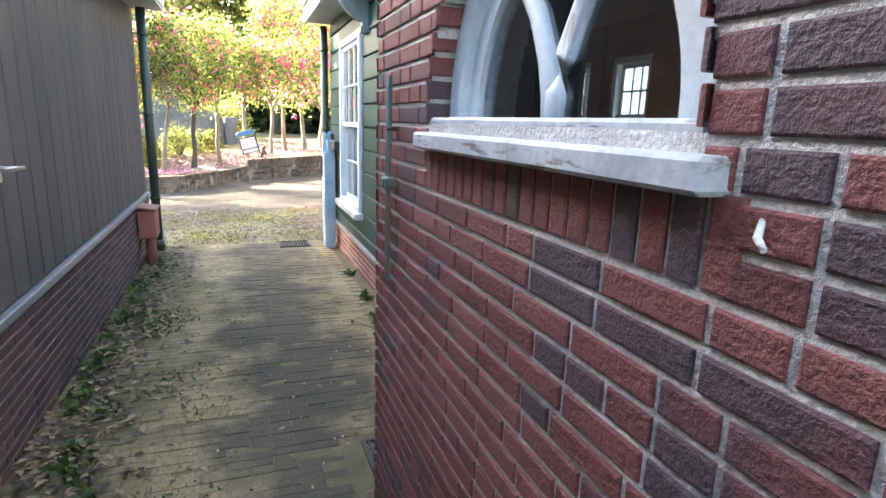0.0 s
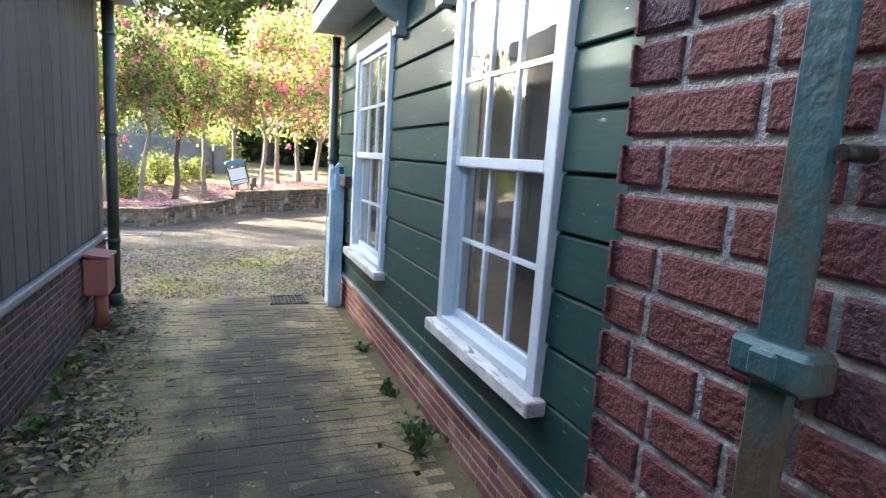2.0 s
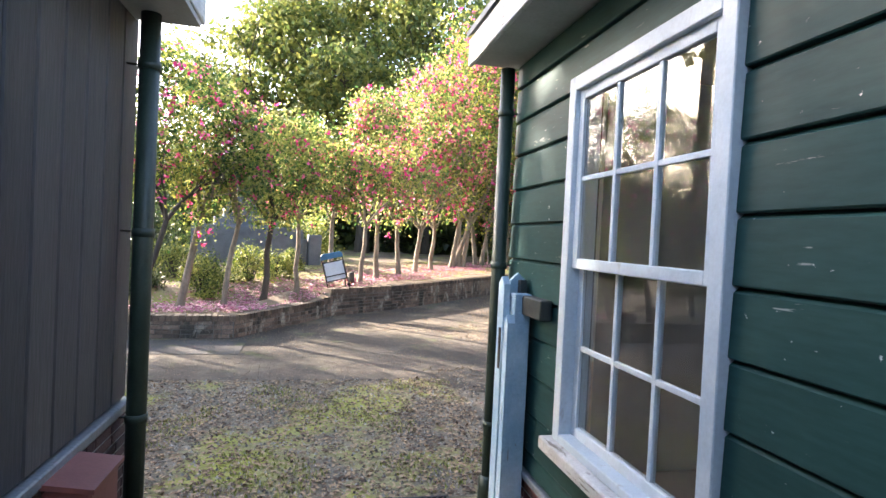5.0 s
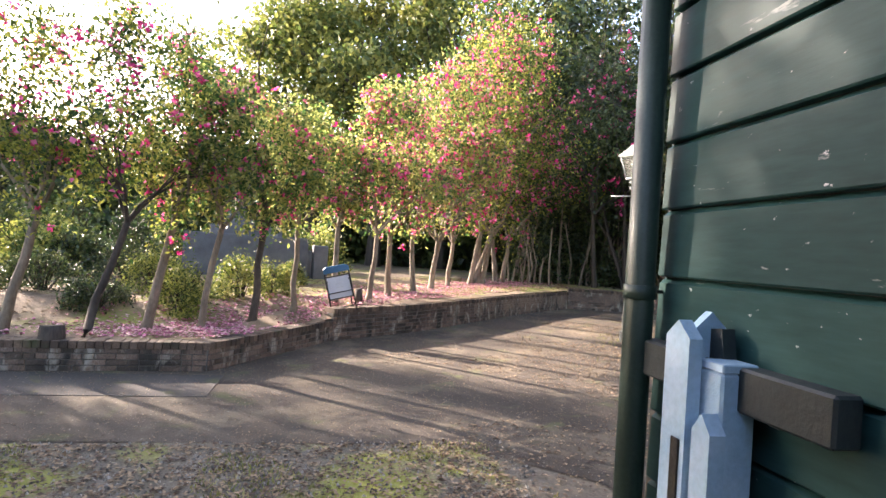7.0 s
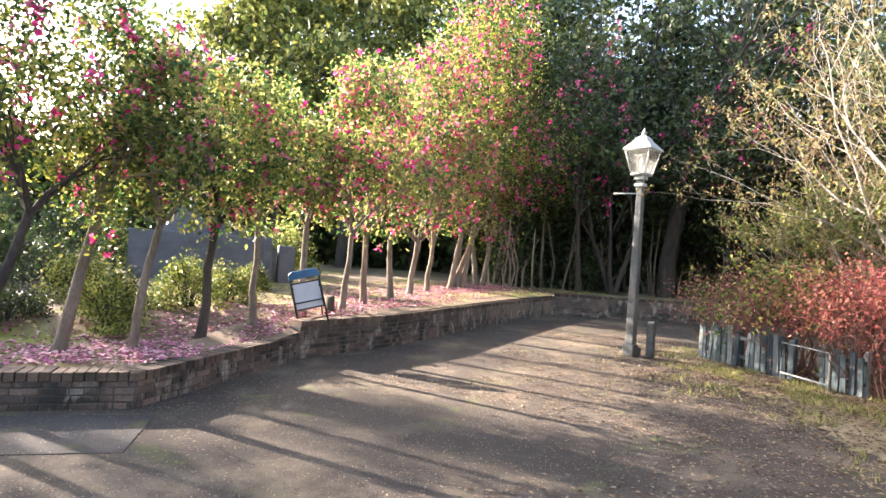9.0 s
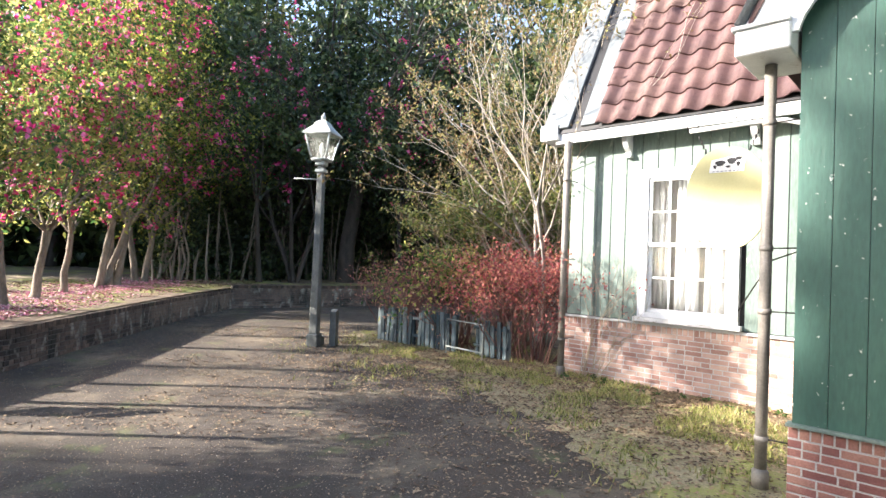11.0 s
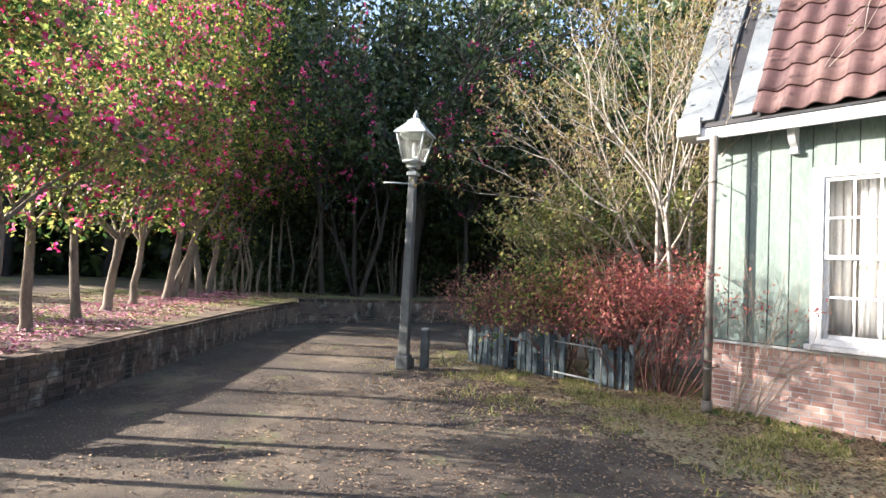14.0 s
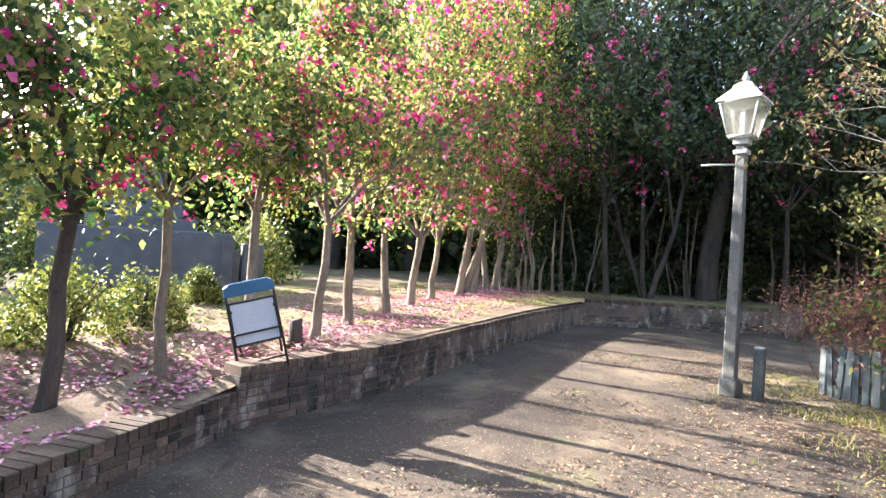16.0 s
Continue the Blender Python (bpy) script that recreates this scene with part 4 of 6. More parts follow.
def pantile():
    """One S-shaped pantile: x up the slope, y along the eave."""
    bm = bm_new()
    n, w, l = 8, 0.29, 0.37
    top, bot = [], []
    for xx, lift in ((0.0, 0.028), (l, 0.0)):
        top.append([bm.verts.new((xx, -w * i / n, lift + 0.03 + 0.034 * math.sin(math.tau * (i / n) + 0.6))) for i in range(n + 1)])
    bot = [bm.verts.new((0.0, -w * i / n, 0.028 + 0.012 + 0.034 * math.sin(math.tau * (i / n) + 0.6))) for i in range(n + 1)]
    for i in range(n):
        f = bm.faces.new((top[0][i], top[0][i + 1], top[1][i + 1], top[1][i]))
        f.smooth = True
        bm.faces.new((bot[i], bot[i + 1], top[0][i + 1], top[0][i]))
    return mesh_of("roof_tile", bm, TILE)


TILE_ME = pantile()
for i in range(15):
    for j in range(14):
        ob = new("roof_tile", TILE_ME)
        ob.parent = roof_house
        ob.matrix_basis = RM @ pose(-0.03 + i * 0.33, -0.28 * j, 0.0)


# ---- alley: fixtures ----
def downpipe(m, h, material, label, r=0.042, clips=(0.6, 1.5, 2.3), shoe=True, clip_to=(-0.1, 0)):
    """A round rainwater pipe standing at m, with joints and wall clips."""
    pipe = thing("downpipe", m, label, "downpipe")
    bm = bm_new()
    tube(bm, [(0, 0, 0.04), (0, 0, h)], [r, r], 14)
    part("pipe", bm, material, pipe)
    for z in clips:
        bm = bm_new()
        tube(bm, [(0, 0, z - 0.02), (0, 0, z + 0.02)], [r + 0.006, r + 0.006], 14)
        part("collar", bm, material, pipe)
        bm = bm_new()
        tube(bm, [(0, 0, z), (clip_to[0], clip_to[1], z + 0.005)], [0.006, 0.006], 6)
        part("wall_clip", bm, IRON, pipe)
    if shoe:
        bm = bm_new()
        tube(bm, [(0, 0, 0.0), (0, 0, 0.12), (0, 0, 0.14)], [r + 0.016, r + 0.016, r], 14)
        part("foot_socket", bm, material, pipe)
    return pipe


downpipe(pose(LX + 0.1, LY - 0.16, 0), 2.56, DARK_PIPE, "dark grey rainwater pipe at the charcoal shed corner", 0.045, clip_to=(-0.12, 0))
downpipe(pose(GX - 0.095, GY - 0.02, 0), 2.56, DARK_PIPE, "dark green rainwater pipe at the clapboard corner", 0.042, (0.45, 1.4, 2.3), clip_to=(0.13, 0))
downpipe(pose(4.87, 8.28, 0), 3.06, BROWN_PIPE, "weathered brown rainwater pipe in front of the wing", 0.04, (0.35, 1.25, 1.7, 2.6), clip_to=(0.0, -0.2))
downpipe(pose(7.12, 11.28, 0), 3.24, BROWN_PIPE, "weathered rainwater pipe at the house corner", 0.045, (0.5, 1.6, 2.7), clip_to=(0.3, 0))

# maroon box on a short post
bx = thing("utility_box", pose(-0.865, 6.12, 0), "maroon painted metal box on a short post by the shed", "utility box")
bm = bm_new()
box(bm, -0.085, 0.075, -0.14, 0.14, 0.3, 0.58, 0.008)
part("box_body", bm, RED_BOX, bx)
bm = bm_new()
prism(bm, [(-0.095, 0.6), (0.09, 0.575), (0.09, 0.592), (-0.095, 0.62)], "y", -0.155, 0.155)
part("box_lid", bm, RED_BOX, bx)
bm = bm_new()
tube(bm, [(0, 0.0, 0), (0, 0.0, 0.31)], [0.05, 0.05], 12)
part("post", bm, RED_BOX, bx)

# lever handle on the shed boards
hd = thing("lever_handle", pose(LX, 2.88, 1.25), "steel lever door handle on charcoal boards", "door handle")
bm = bm_new()
box(bm, 0, 0.008, -0.03, 0.03, -0.06, 0.06, 0.003)
part("backplate", bm, STEEL, hd)
bm = bm_new()
tube(bm, [(0.0, 0, 0), (0.055, 0, 0), (0.06, 0.015, 0), (0.06, 0.13, -0.004)], [0.011, 0.011, 0.011, 0.008], 10)
part("lever", bm, STEEL, hd)

# teal flat bar on the brick wall
tb = thing("wall_bar", pose(BX, 1.632, 1.02), "teal painted rusty flat bar clamped to brickwork", "metal bar")
bm = bm_new()
box(bm, -0.022, -0.012, -0.018, 0.018, 0.0, 0.61, 0.003)
part("bar", bm, TEAL, tb)
bm = bm_new()
box(bm, -0.032, 0.004, -0.035, 0.033, 0.285, 0.318, 0.005)
box(bm, -0.036, -0.028, -0.012, 0.012, 0.29, 0.313, 0.003)
part("clamp", bm, TEAL, tb)
bm = bm_new()
tube(bm, [(0.0, -0.03, 0.46), (-0.03, -0.03, 0.46)], [0.006, 0.006], 8)
part("hook", bm, IRON, tb)
# small bolt and cable stub beneath the sill
bm = bm_new()
tube(bm, [(BX + 0.01, 0.37, 1.425), (BX - 0.012, 0.355, 1.41), (BX - 0.02, 0.34, 1.402)], [0.003, 0.004, 0.003], 8)
tagged(part("cable_stub", bm, OLD_WHITE), "short pale cable stub beneath the sill", "cable")


# drain grates
def grate(m, w, l, n):
    g = thing("drain_grate", m, "rusty iron drain grate set in the paving", "drain grate", "drain grates")
    bm = bm_new()
    for a, b, c, d in ((-w / 2, -w / 2 + 0.02, -l / 2, l / 2), (w / 2 - 0.02, w / 2, -l / 2, l / 2), (-w / 2, w / 2, -l / 2, -l / 2 + 0.02), (-w / 2, w / 2, l / 2 - 0.02, l / 2)):
        box(bm, a, b, c, d, -0.02, 0.012, 0.002)
    part("frame", bm, IRON, g)
    for i in range(n):
        bm = bm_new()
        x = -w / 2 + 0.02 + (i + 0.5) * (w - 0.04) / n
        box(bm, x - 0.006, x + 0.006, -l / 2 + 0.02, l / 2 - 0.02, -0.015, 0.009)
        part("bar", bm, IRON, g)
    for i in range(3):
        bm = bm_new()
        y = -l / 2 + (i + 1) * l / 4
        box(bm, -w / 2 + 0.02, w / 2 - 0.02, y - 0.006, y + 0.006, -0.015, 0.008)
        part("bar", bm, IRON, g)


grate(pose(0.6, 6.84, 0.0), 0.36, 0.32, 9)
grate(pose(0.62, 2.2, 0.0), 0.26, 0.32, 7)


# eave brackets
def bracket(m, w, h, material, label):
    b = thing("eave_bracket", m, label, "bracket", "eave brackets")
    bm = bm_new()
    pts = [(0, 0), (0, -h), (-0.05, -h), (-0.06, -h * 0.8)] + [(-0.06 - (w - 0.06) * math.sin(a) ** 1.5, -h * 0.8 + (h * 0.62) * (1 - math.cos(a))) for a in (0.3, 0.6, 0.9, 1.2, 1.5)] + [(-w, -0.06), (-w, 0)]
    prism(bm, pts, "y", -0.035, 0.035)
    part("corbel", bm, material, b)
    bm = bm_new()
    box(bm, -0.075, 0.004, -0.045, 0.045, -h - 0.02, -h + 0.03, 0.004)
    part("foot_block", bm, material, b)


BR_GREEN = mat("grey_green_bracket_paint", [(0.12, 0.18, 0.19), (0.2, 0.27, 0.28)], 4, 60, 0.5, 0.15, contrast=0.2)
for y in (4.92, 4.1, 2.75):
    bracket(pose(GX - 0.018, y, 2.6), 0.26, 0.36, BR_GREEN, "grey-green curved eave bracket on the clapboards")
for y in (10.52, 9.0, 8.4):
    bracket(pose(HX - 0.01, y, 3.3), 0.2, 0.3, WHITE, "white curved eave bracket under the roof board")

# gate at the shed corner: pickets, post and rail
gate = thing("gate_post", pose(1.015, 6.64, 0), "white gate post with pointed pickets, coloured pale blue as in shade", "gate post")
bm = bm_new()
box(bm, -0.045, 0.045, -0.1, -0.02, 0.0, 1.25, 0.006)
part("post", bm, POST_BLUE, gate)
bm = bm_new()
box(bm, -0.046, 0.046, -0.101, -0.019, 1.25, 1.27, 0.003)
part("post_cap", bm, POST_BLUE, gate, "weathered grey post cap")
for x0, x1, y0, y1, h in ((-0.085, -0.045, -0.12, -0.06, 1.16), (-0.085, -0.05, -0.035, 0.055, 1.355), (-0.03, 0.055, 0.02, 0.045, 1.375)):
    bm = bm_new()
    if y1 - y0 > x1 - x0:
        prism(bm, [(y0, 0.02), (y1, 0.02), (y1, h - 0.04), ((y0 + y1) / 2, h), (y0, h - 0.04)], "x", x0, x1)
    else:
        prism(bm, [(x0, 0.02), (x1, 0.02), (x1, h - 0.04), ((x0 + x1) / 2, h), (x0, h - 0.04)], "y", y0, y1)
    part("picket", bm, POST_BLUE, gate)
bm = bm_new()
box(bm, -0.09, -0.084, -0.02, 0.01, 0.86, 1.08, 0.002)
part("latch_plate", bm, IRON, gate, "dark iron latch plate")
rail = thing("gate_rail", pose(GX - 0.024, 6.64, 1.165), "dark green timber rail fixed across the clapboards", "rail")
bm = bm_new()
box(bm, -0.07, -0.005, -0.34, 0.32, 0.0, 0.1, 0.006)
part("bar", bm, DARK_RAIL, rail)
bm = bm_new()
prism(bm, [(-0.03, 0.1), (0.03, 0.1), (0.022, 0.17), (-0.018, 0.175)], "x", -0.055, -0.02)
part("block", bm, DARK_RAIL, rail)
bm = bm_new()
box(bm, 0.0, 0.028, -0.2, -0.1, 0.02, 0.08)
part("spacer", bm, CLAP, rail)

# ---- planter walls ----
def planter_wall(name, line, height, label):
    """A low brick wall along a line with a coping of bricks on edge; the road lies to its right."""
    for n, ((xa, ya), (xb, yb)) in enumerate(zip(line, line[1:])):
        length, a = math.hypot(xb - xa, yb - ya), math.degrees(math.atan2(yb - ya, xb - xa))
        m = pose(xa, ya, 0, 0, 0, a)
        bm = bm_new()
        box(bm, -0.02 if n else 0.0, length, 0.006, 0.23, -0.1, height - 0.075)
        w = structure("wall_" + name + "_%d" % (n + 1), bm, MORTAR_DARK, label, "planter wall")
        w.matrix_basis = m
        lay(w, pose(0, 0.006, 0), 0, length, 0.0, height - 0.07, 0.21, 0.063, 0.01, 0.012, BRICK_OLD, None, None, None, name + str(n), True, 60 if length < 8 else 0)
        # coping on edge
        rng = random.Random(name + str(n))
        vs, fs, u, count = [], [], 0.0, 0
        while u < length - 0.03:
            z = height - 0.075 + rng.uniform(-0.004, 0.004)
            b = Matrix.LocRotScale((u + 0.04, -0.012 + rng.uniform(-0.006, 0.006), z), Euler((0, 0, rng.uniform(-0.02, 0.02))), (0.072, 1, 1))
            if length < 8 and count < 90:
                ob = new("brick", COPING)
                ob.parent, ob.matrix_basis = w, b
                count += 1
            else:
                k = len(vs)
                vs.extend(tuple(b @ v.co) for v in COPING.vertices)
                fs.extend(tuple(k + i for i in p.vertices) for p in COPING.polygons)
            u += 0.082
        if vs:
            me = bpy.data.meshes.new("bricks")
            me.from_pydata(vs, [], fs)
            me.materials.append(COPE_MAT)
            ob = new("bricks", me)
            ob.parent, ob["kind"] = w, "stuff"


COPE_MAT = mat("stained_coping_brick", [(0.05, 0.04, 0.032), (0.13, 0.09, 0.065), (0.24, 0.17, 0.12)], 1.6, 60, 0.9, 0.7, rnd=0.3, contrast=0.5,
               layers=[((0.05, 0.06, 0.025), 2.2, 0.56, 0.7, (1, 1, 1))])
MORTAR_DARK = mat("dirty_mortar", [(0.1, 0.095, 0.085), (0.2, 0.19, 0.17)], 3, 80, 0.95, 0.6, contrast=0.4)
bm = bm_new()
box(bm, -0.5, 0.5, 0.0, 0.245, 0.0, 0.08, 0.006)
COPING = mesh_of("coping_brick", bm, COPE_MAT)
planter_wall("low_planter", LOW, 0.31, "low stained brick planter wall with bricks on edge")
planter_wall("high_planter", HIGH, 0.5, "stained brick planter wall with a coping of bricks on edge")
planter_wall("end_planter", END, 0.62, "weathered brick wall closing the end of the lane")

# ---- plants ----
def leaf_mesh(name, centres, size, material, seed=0, flat=0.0, fold=0.25, aspect=0.5, up=0.3):
    """Many folded leaves, one island each. centres: n x 3."""
    rng = np.random.default_rng(seed)
    n = len(centres)
    d = rng.normal(size=(n, 3))
    d[:, 2] = d[:, 2] * (1 - flat) - (0.25 if flat == 0 else 0)
    d /= np.linalg.norm(d, axis=1)[:, None] + 1e-9
    nn = rng.normal(size=(n, 3))
    nn[:, 2] += up * 3 + flat * 8
    s = np.cross(d, nn)
    s /= np.linalg.norm(s, axis=1)[:, None] + 1e-9
    nrm = np.cross(s, d)
    L = size * rng.uniform(0.65, 1.35, n)[:, None]
    w = L * aspect * 0.5
    p0 = centres
    tip = centres + d * L
    mid = centres + d * L * 0.45
    a = mid + s * w + nrm * w * fold * 1.5
    b = mid - s * w + nrm * w * fold * 1.5
    v = np.stack([p0, a, tip, b], 1).reshape(-1, 3)
    i = np.arange(n) * 4
    f = np.concatenate([np.stack([i, i + 1, i + 2], 1), np.stack([i, i + 2, i + 3], 1)])
    me = bpy.data.meshes.new(name)
    me.vertices.add(len(v))
    me.vertices.foreach_set("co", v.astype(np.float32).ravel())
    me.loops.add(f.size)
    me.loops.foreach_set("vertex_index", f.astype(np.int32).ravel())
    me.polygons.add(len(f))
    me.polygons.foreach_set("loop_start", np.arange(len(f), dtype=np.int32) * 3)
    me.polygons.foreach_set("loop_total", np.full(len(f), 3, dtype=np.int32))
    me.update(calc_edges=True)
    me.materials.append(material)
    return me


def leaf_part(name, centres, size, material, parent, label="", **kw):
    ob = new(name, leaf_mesh(name, np.asarray(centres, float), size, material, **kw))
    ob.parent = parent
    if label:
        ob["label"] = label
    return ob


def grow(bm, rng, p, d, length, r, depth, tips, split=3, spread=0.6, droop=0.0, n=6, bend=0.25, keep=0.62):
    """A limb that forks; its ends are gathered in tips."""
    pts, rad = [Vector(p)], [r]
    steps = 3 if depth > 0 else 2
    d = Vector(d).normalized()
    for i in range(steps):
        d = (d + Vector((rng.uniform(-1, 1), rng.uniform(-1, 1), rng.uniform(-0.6, 0.8) - droop)) * bend).normalized()
        pts.append(pts[-1] + d * length / steps)
        rad.append(r * (1 - 0.45 * (i + 1) / steps))
    tube(bm, pts, rad, n if r > 0.012 else 4, cap=False)
    if depth == 0:
        tips.extend(pts[1:])
        return
    for k in range(split):
        base = pts[-1] if k < 2 else pts[-2]
        turn = Vector((rng.uniform(-1, 1), rng.uniform(-1, 1), rng.uniform(-0.5, 0.7)))
        grow(bm, rng, base, d + turn * spread * 1.6, length * rng.uniform(0.6, 0.85), rad[-1] * 0.75, depth - 1, tips, split, spread, droop, n, bend, keep)


def flowers_at(points, rng, size):
    """Petal centres for blooms: a few petals round each point."""
    out = []
    for p in points:
        for k in range(5):
            out.append((p[0] + rng.gauss(0, size * 0.28), p[1] + rng.gauss(0, size * 0.28), p[2] + rng.gauss(0, size * 0.28)))
    return out


def camellia(x, y, h, cr, lean, seed, n_leaf, n_flower, leaf=0.075, petal=0.06, soft=0.13, many=64, cbase=None, stems=1, label="", bark=None, lm=None):
    rng = random.Random(seed)
    z = bed_height(x, y) - 0.05
    t = thing("camellia_tree", pose(x, y, z), label or "small sasanqua tree with pink flowers on the planter", "tree", "camellia row")
    bm = bm_new()
    tips = []
    fork = cbase if cbase else h * 0.42
    for s in range(stems):
        a = Vector((rng.uniform(-0.06, 0.06) * (stems > 1) * 2, rng.uniform(-0.06, 0.06) * (stems > 1), 0))
        r = 0.055 * rng.uniform(0.85, 1.15) * (h / 3.8) ** 0.5
        top = Vector((lean[0] + rng.uniform(-0.05, 0.05) + a.x * 3, lean[1], fork))
        pts = [a, a.lerp(top, 0.12) + Vector((0.01, 0, 0)), a.lerp(top, 0.35) + Vector((rng.uniform(-0.025, 0.025), rng.uniform(-0.02, 0.02), 0)), a.lerp(top, 0.65) + Vector((rng.uniform(-0.03, 0.03), rng.uniform(-0.02, 0.02), 0)), top]
        tube(bm, pts, [r * 1.5, r * 1.1, r, r * 0.9, r * 0.8], 9, cap=False)
        for k in range(4 if stems == 1 else 3):
            ang = k * math.tau / 4 + rng.uniform(-0.5, 0.5)
            grow(bm, rng, top, (math.cos(ang) * 0.75, math.sin(ang) * 0.75, 1.0), (h - fork) * 0.34, r * 0.55, 2, tips, 3, 0.55)
        grow(bm, rng, top, (0, 0, 1), (h - fork) * 0.4, r * 0.6, 2, tips, 3, 0.5)
    part("trunk", bm, bark or BARK, t)
    g = np.random.default_rng(seed)
    c = Vector((lean[0] * 1.3, lean[1] * 1.3, (fork + h) / 2))
    hz = (h - fork) / 2 * 1.08
    # uneven clumps fill the crown, with shoots above it
    tp = np.array([tuple(q) for q in tips])
    clumps = []
    ph = g.uniform(0, 6.28, 4)
    while len(clumps) < many:
        u = g.normal(size=3)
        u /= np.linalg.norm(u)
        a = math.atan2(u[1], u[0])
        lump = 0.78 + 0.3 * math.sin(2 * a + ph[0]) * math.sin(3 * u[2] + ph[1]) + 0.16 * math.sin(5 * a + 4 * u[2] + ph[2])
        rr = g.uniform(0.3, 1.0) ** 0.6 * lump
        w = 1.08 - 0.3 * max(u[2], 0)
        clumps.append((c.x + u[0] * cr * rr * w, c.y + u[1] * cr * rr * w, c.z + u[2] * hz * (rr if u[2] > 0 else rr * 1.1)))
    for k in range(9):
        a, q = g.uniform(0, 6.28), g.uniform(0.1, 0.75)
        for step in range(4):
            clumps.append((c.x + math.cos(a) * cr * q, c.y + math.sin(a) * cr * q, c.z + hz * (0.7 + 0.16 * step)))
    clumps = np.array(clumps)
    pool = np.concatenate([clumps, tp[g.integers(0, len(tp), 34)]])
    cen = pool[g.integers(0, len(pool), n_leaf)] + g.normal(size=(n_leaf, 3)) * (soft * cr / 0.7, soft * cr / 0.7, soft * 0.9 * cr / 0.7)
    leaf_part("crown", cen, leaf, lm or LEAF, t, seed=seed)
    fl = pool[g.integers(0, len(pool), n_flower)] + g.normal(size=(n_flower, 3)) * 0.14
    fw = leaf_part("blossom", flowers_at(fl, rng, petal * 1.25), petal, PINK, t, "pink flowers", seed=seed + 1, aspect=0.95, fold=0.4)
    fw["kind"] = "stuff"
    return t


ROW = [
    # these four are added past the left of view, to shade the lane
    (-8.3, 13.2, 3.7, 0.9, (0.2, 0)), (-7.1, 12.5, 3.7, 0.9, (0.2, 0)), (-6.6, 14.1, 3.8, 0.9, (0.2, 0)), (-5.7, 12.4, 3.7, 0.85, (0.2, 0)),
    (-4.6, 12.9, 3.7, 0.8, (0.2, 0)), (-3.46, 12.5, 3.7, 0.75, (0.28, 0)), (-2.5, 12.15, 3.75, 0.7, (0.3, 0.1)), (-2.1, 12.9, 3.7, 0.75, (0.3, 0)),
    (-1.5, 13.05, 3.2, 0.7, (0.15, 0)), (-0.95, 13.75, 3.3, 0.8, (0.12, 0)), (-0.43, 14.5, 3.25, 0.8, (-0.02, 0)), (0.22, 15.1, 2.9, 0.6, (0.0, 0.1)),
]
for i, (x, y, h, cr, lean) in enumerate(ROW):
    camellia(x, y, h * 0.9, cr, lean, 16 + i, 3600 if i < 4 else 5600 if i < 8 else 5200, 80, 0.062 if i < 8 else 0.072, petal=0.056, cbase=1.35, bark=BARK if i % 3 else BARK_DARK, lm=LEAF if i > 6 else LEAF_MID, soft=0.12)
FAR_ROW = [
    (0.82, 15.65, 3.6, 0.85, (0.05, 0)), (1.27, 16.7, 3.8, 0.95, (0.0, 0)), (1.98, 18.0, 4.0, 1.0, (-0.05, 0.1)), (2.62, 19.3, 5.0, 1.5, (0.2, 0)),
    (3.3, 20.5, 5.6, 1.6, (0.05, 0)), (4.25, 21.7, 7.2, 2.4, (0.3, 0)), (4.8, 22.5, 7.2, 2.4, (0.2, 0)), (5.85, 24.0, 7.4, 2.6, (0.0, 0)), (6.9, 25.5, 7.4, 2.6, (0.2, 0)),
]
for i, (x, y, h, cr, lean) in enumerate(FAR_ROW):
    camellia(x, y, h, cr, lean, 60 + i, 5600 if i < 3 else 7000 if i < 5 else 10000, 190 if i < 3 else 300 if i < 5 else 320, 0.08 if i < 3 else 0.1, petal=0.065 if i < 3 else 0.08, soft=0.12 if i < 3 else 0.085, many=64 if i < 3 else 90, lm=LEAF if i < 5 else LEAF_MID, cbase=1.25 if i < 5 else 1.6, stems=1 if i in (0, 1, 2, 4) else 2, bark=BARK)


def bush(name, x, y, z, rx, ry, h, n, material, seed, label, leaf=0.05, category="bush"):
    """A dense clipped or loose shrub: twigs from the ground and an uneven shell of leaves."""
    rng = random.Random(seed)
    g = np.random.default_rng(seed)
    t = thing(name, pose(x, y, z), label, category)
    bm = bm_new()
    for k in range(16):
        a, r = rng.uniform(0, math.tau), rng.uniform(0.3, 0.85)
        e = Vector((math.cos(a) * rx * r, math.sin(a) * ry * r, h * rng.uniform(0.55, 0.9)))
        tube(bm, [(e.x * 0.15, e.y * 0.15, 0), e * 0.5 + Vector((0, 0, h * 0.1)), e], [0.014, 0.01, 0.005], 5, cap=False)
    part("branchwork", bm, BARK_DARK, t)
    u = g.normal(size=(60, 3))
    u /= np.linalg.norm(u, axis=1)[:, None]
    u[:, 2] = np.abs(u[:, 2]) * 1.1 - 0.12
    rr = g.uniform(0.7, 1.0, (60, 1))
    cl = u * rr * np.array([rx, ry, h * 0.92]) * 0.9 + np.array([0, 0, 0.08 * h])
    cen = cl[g.integers(0, 60, n)] + g.normal(size=(n, 3)) * np.array([rx, ry, h]) * 0.13
    cen[:, 2] = np.maximum(cen[:, 2], 0.02)
    leaf_part("foliage", cen, leaf, material, t, seed=seed)


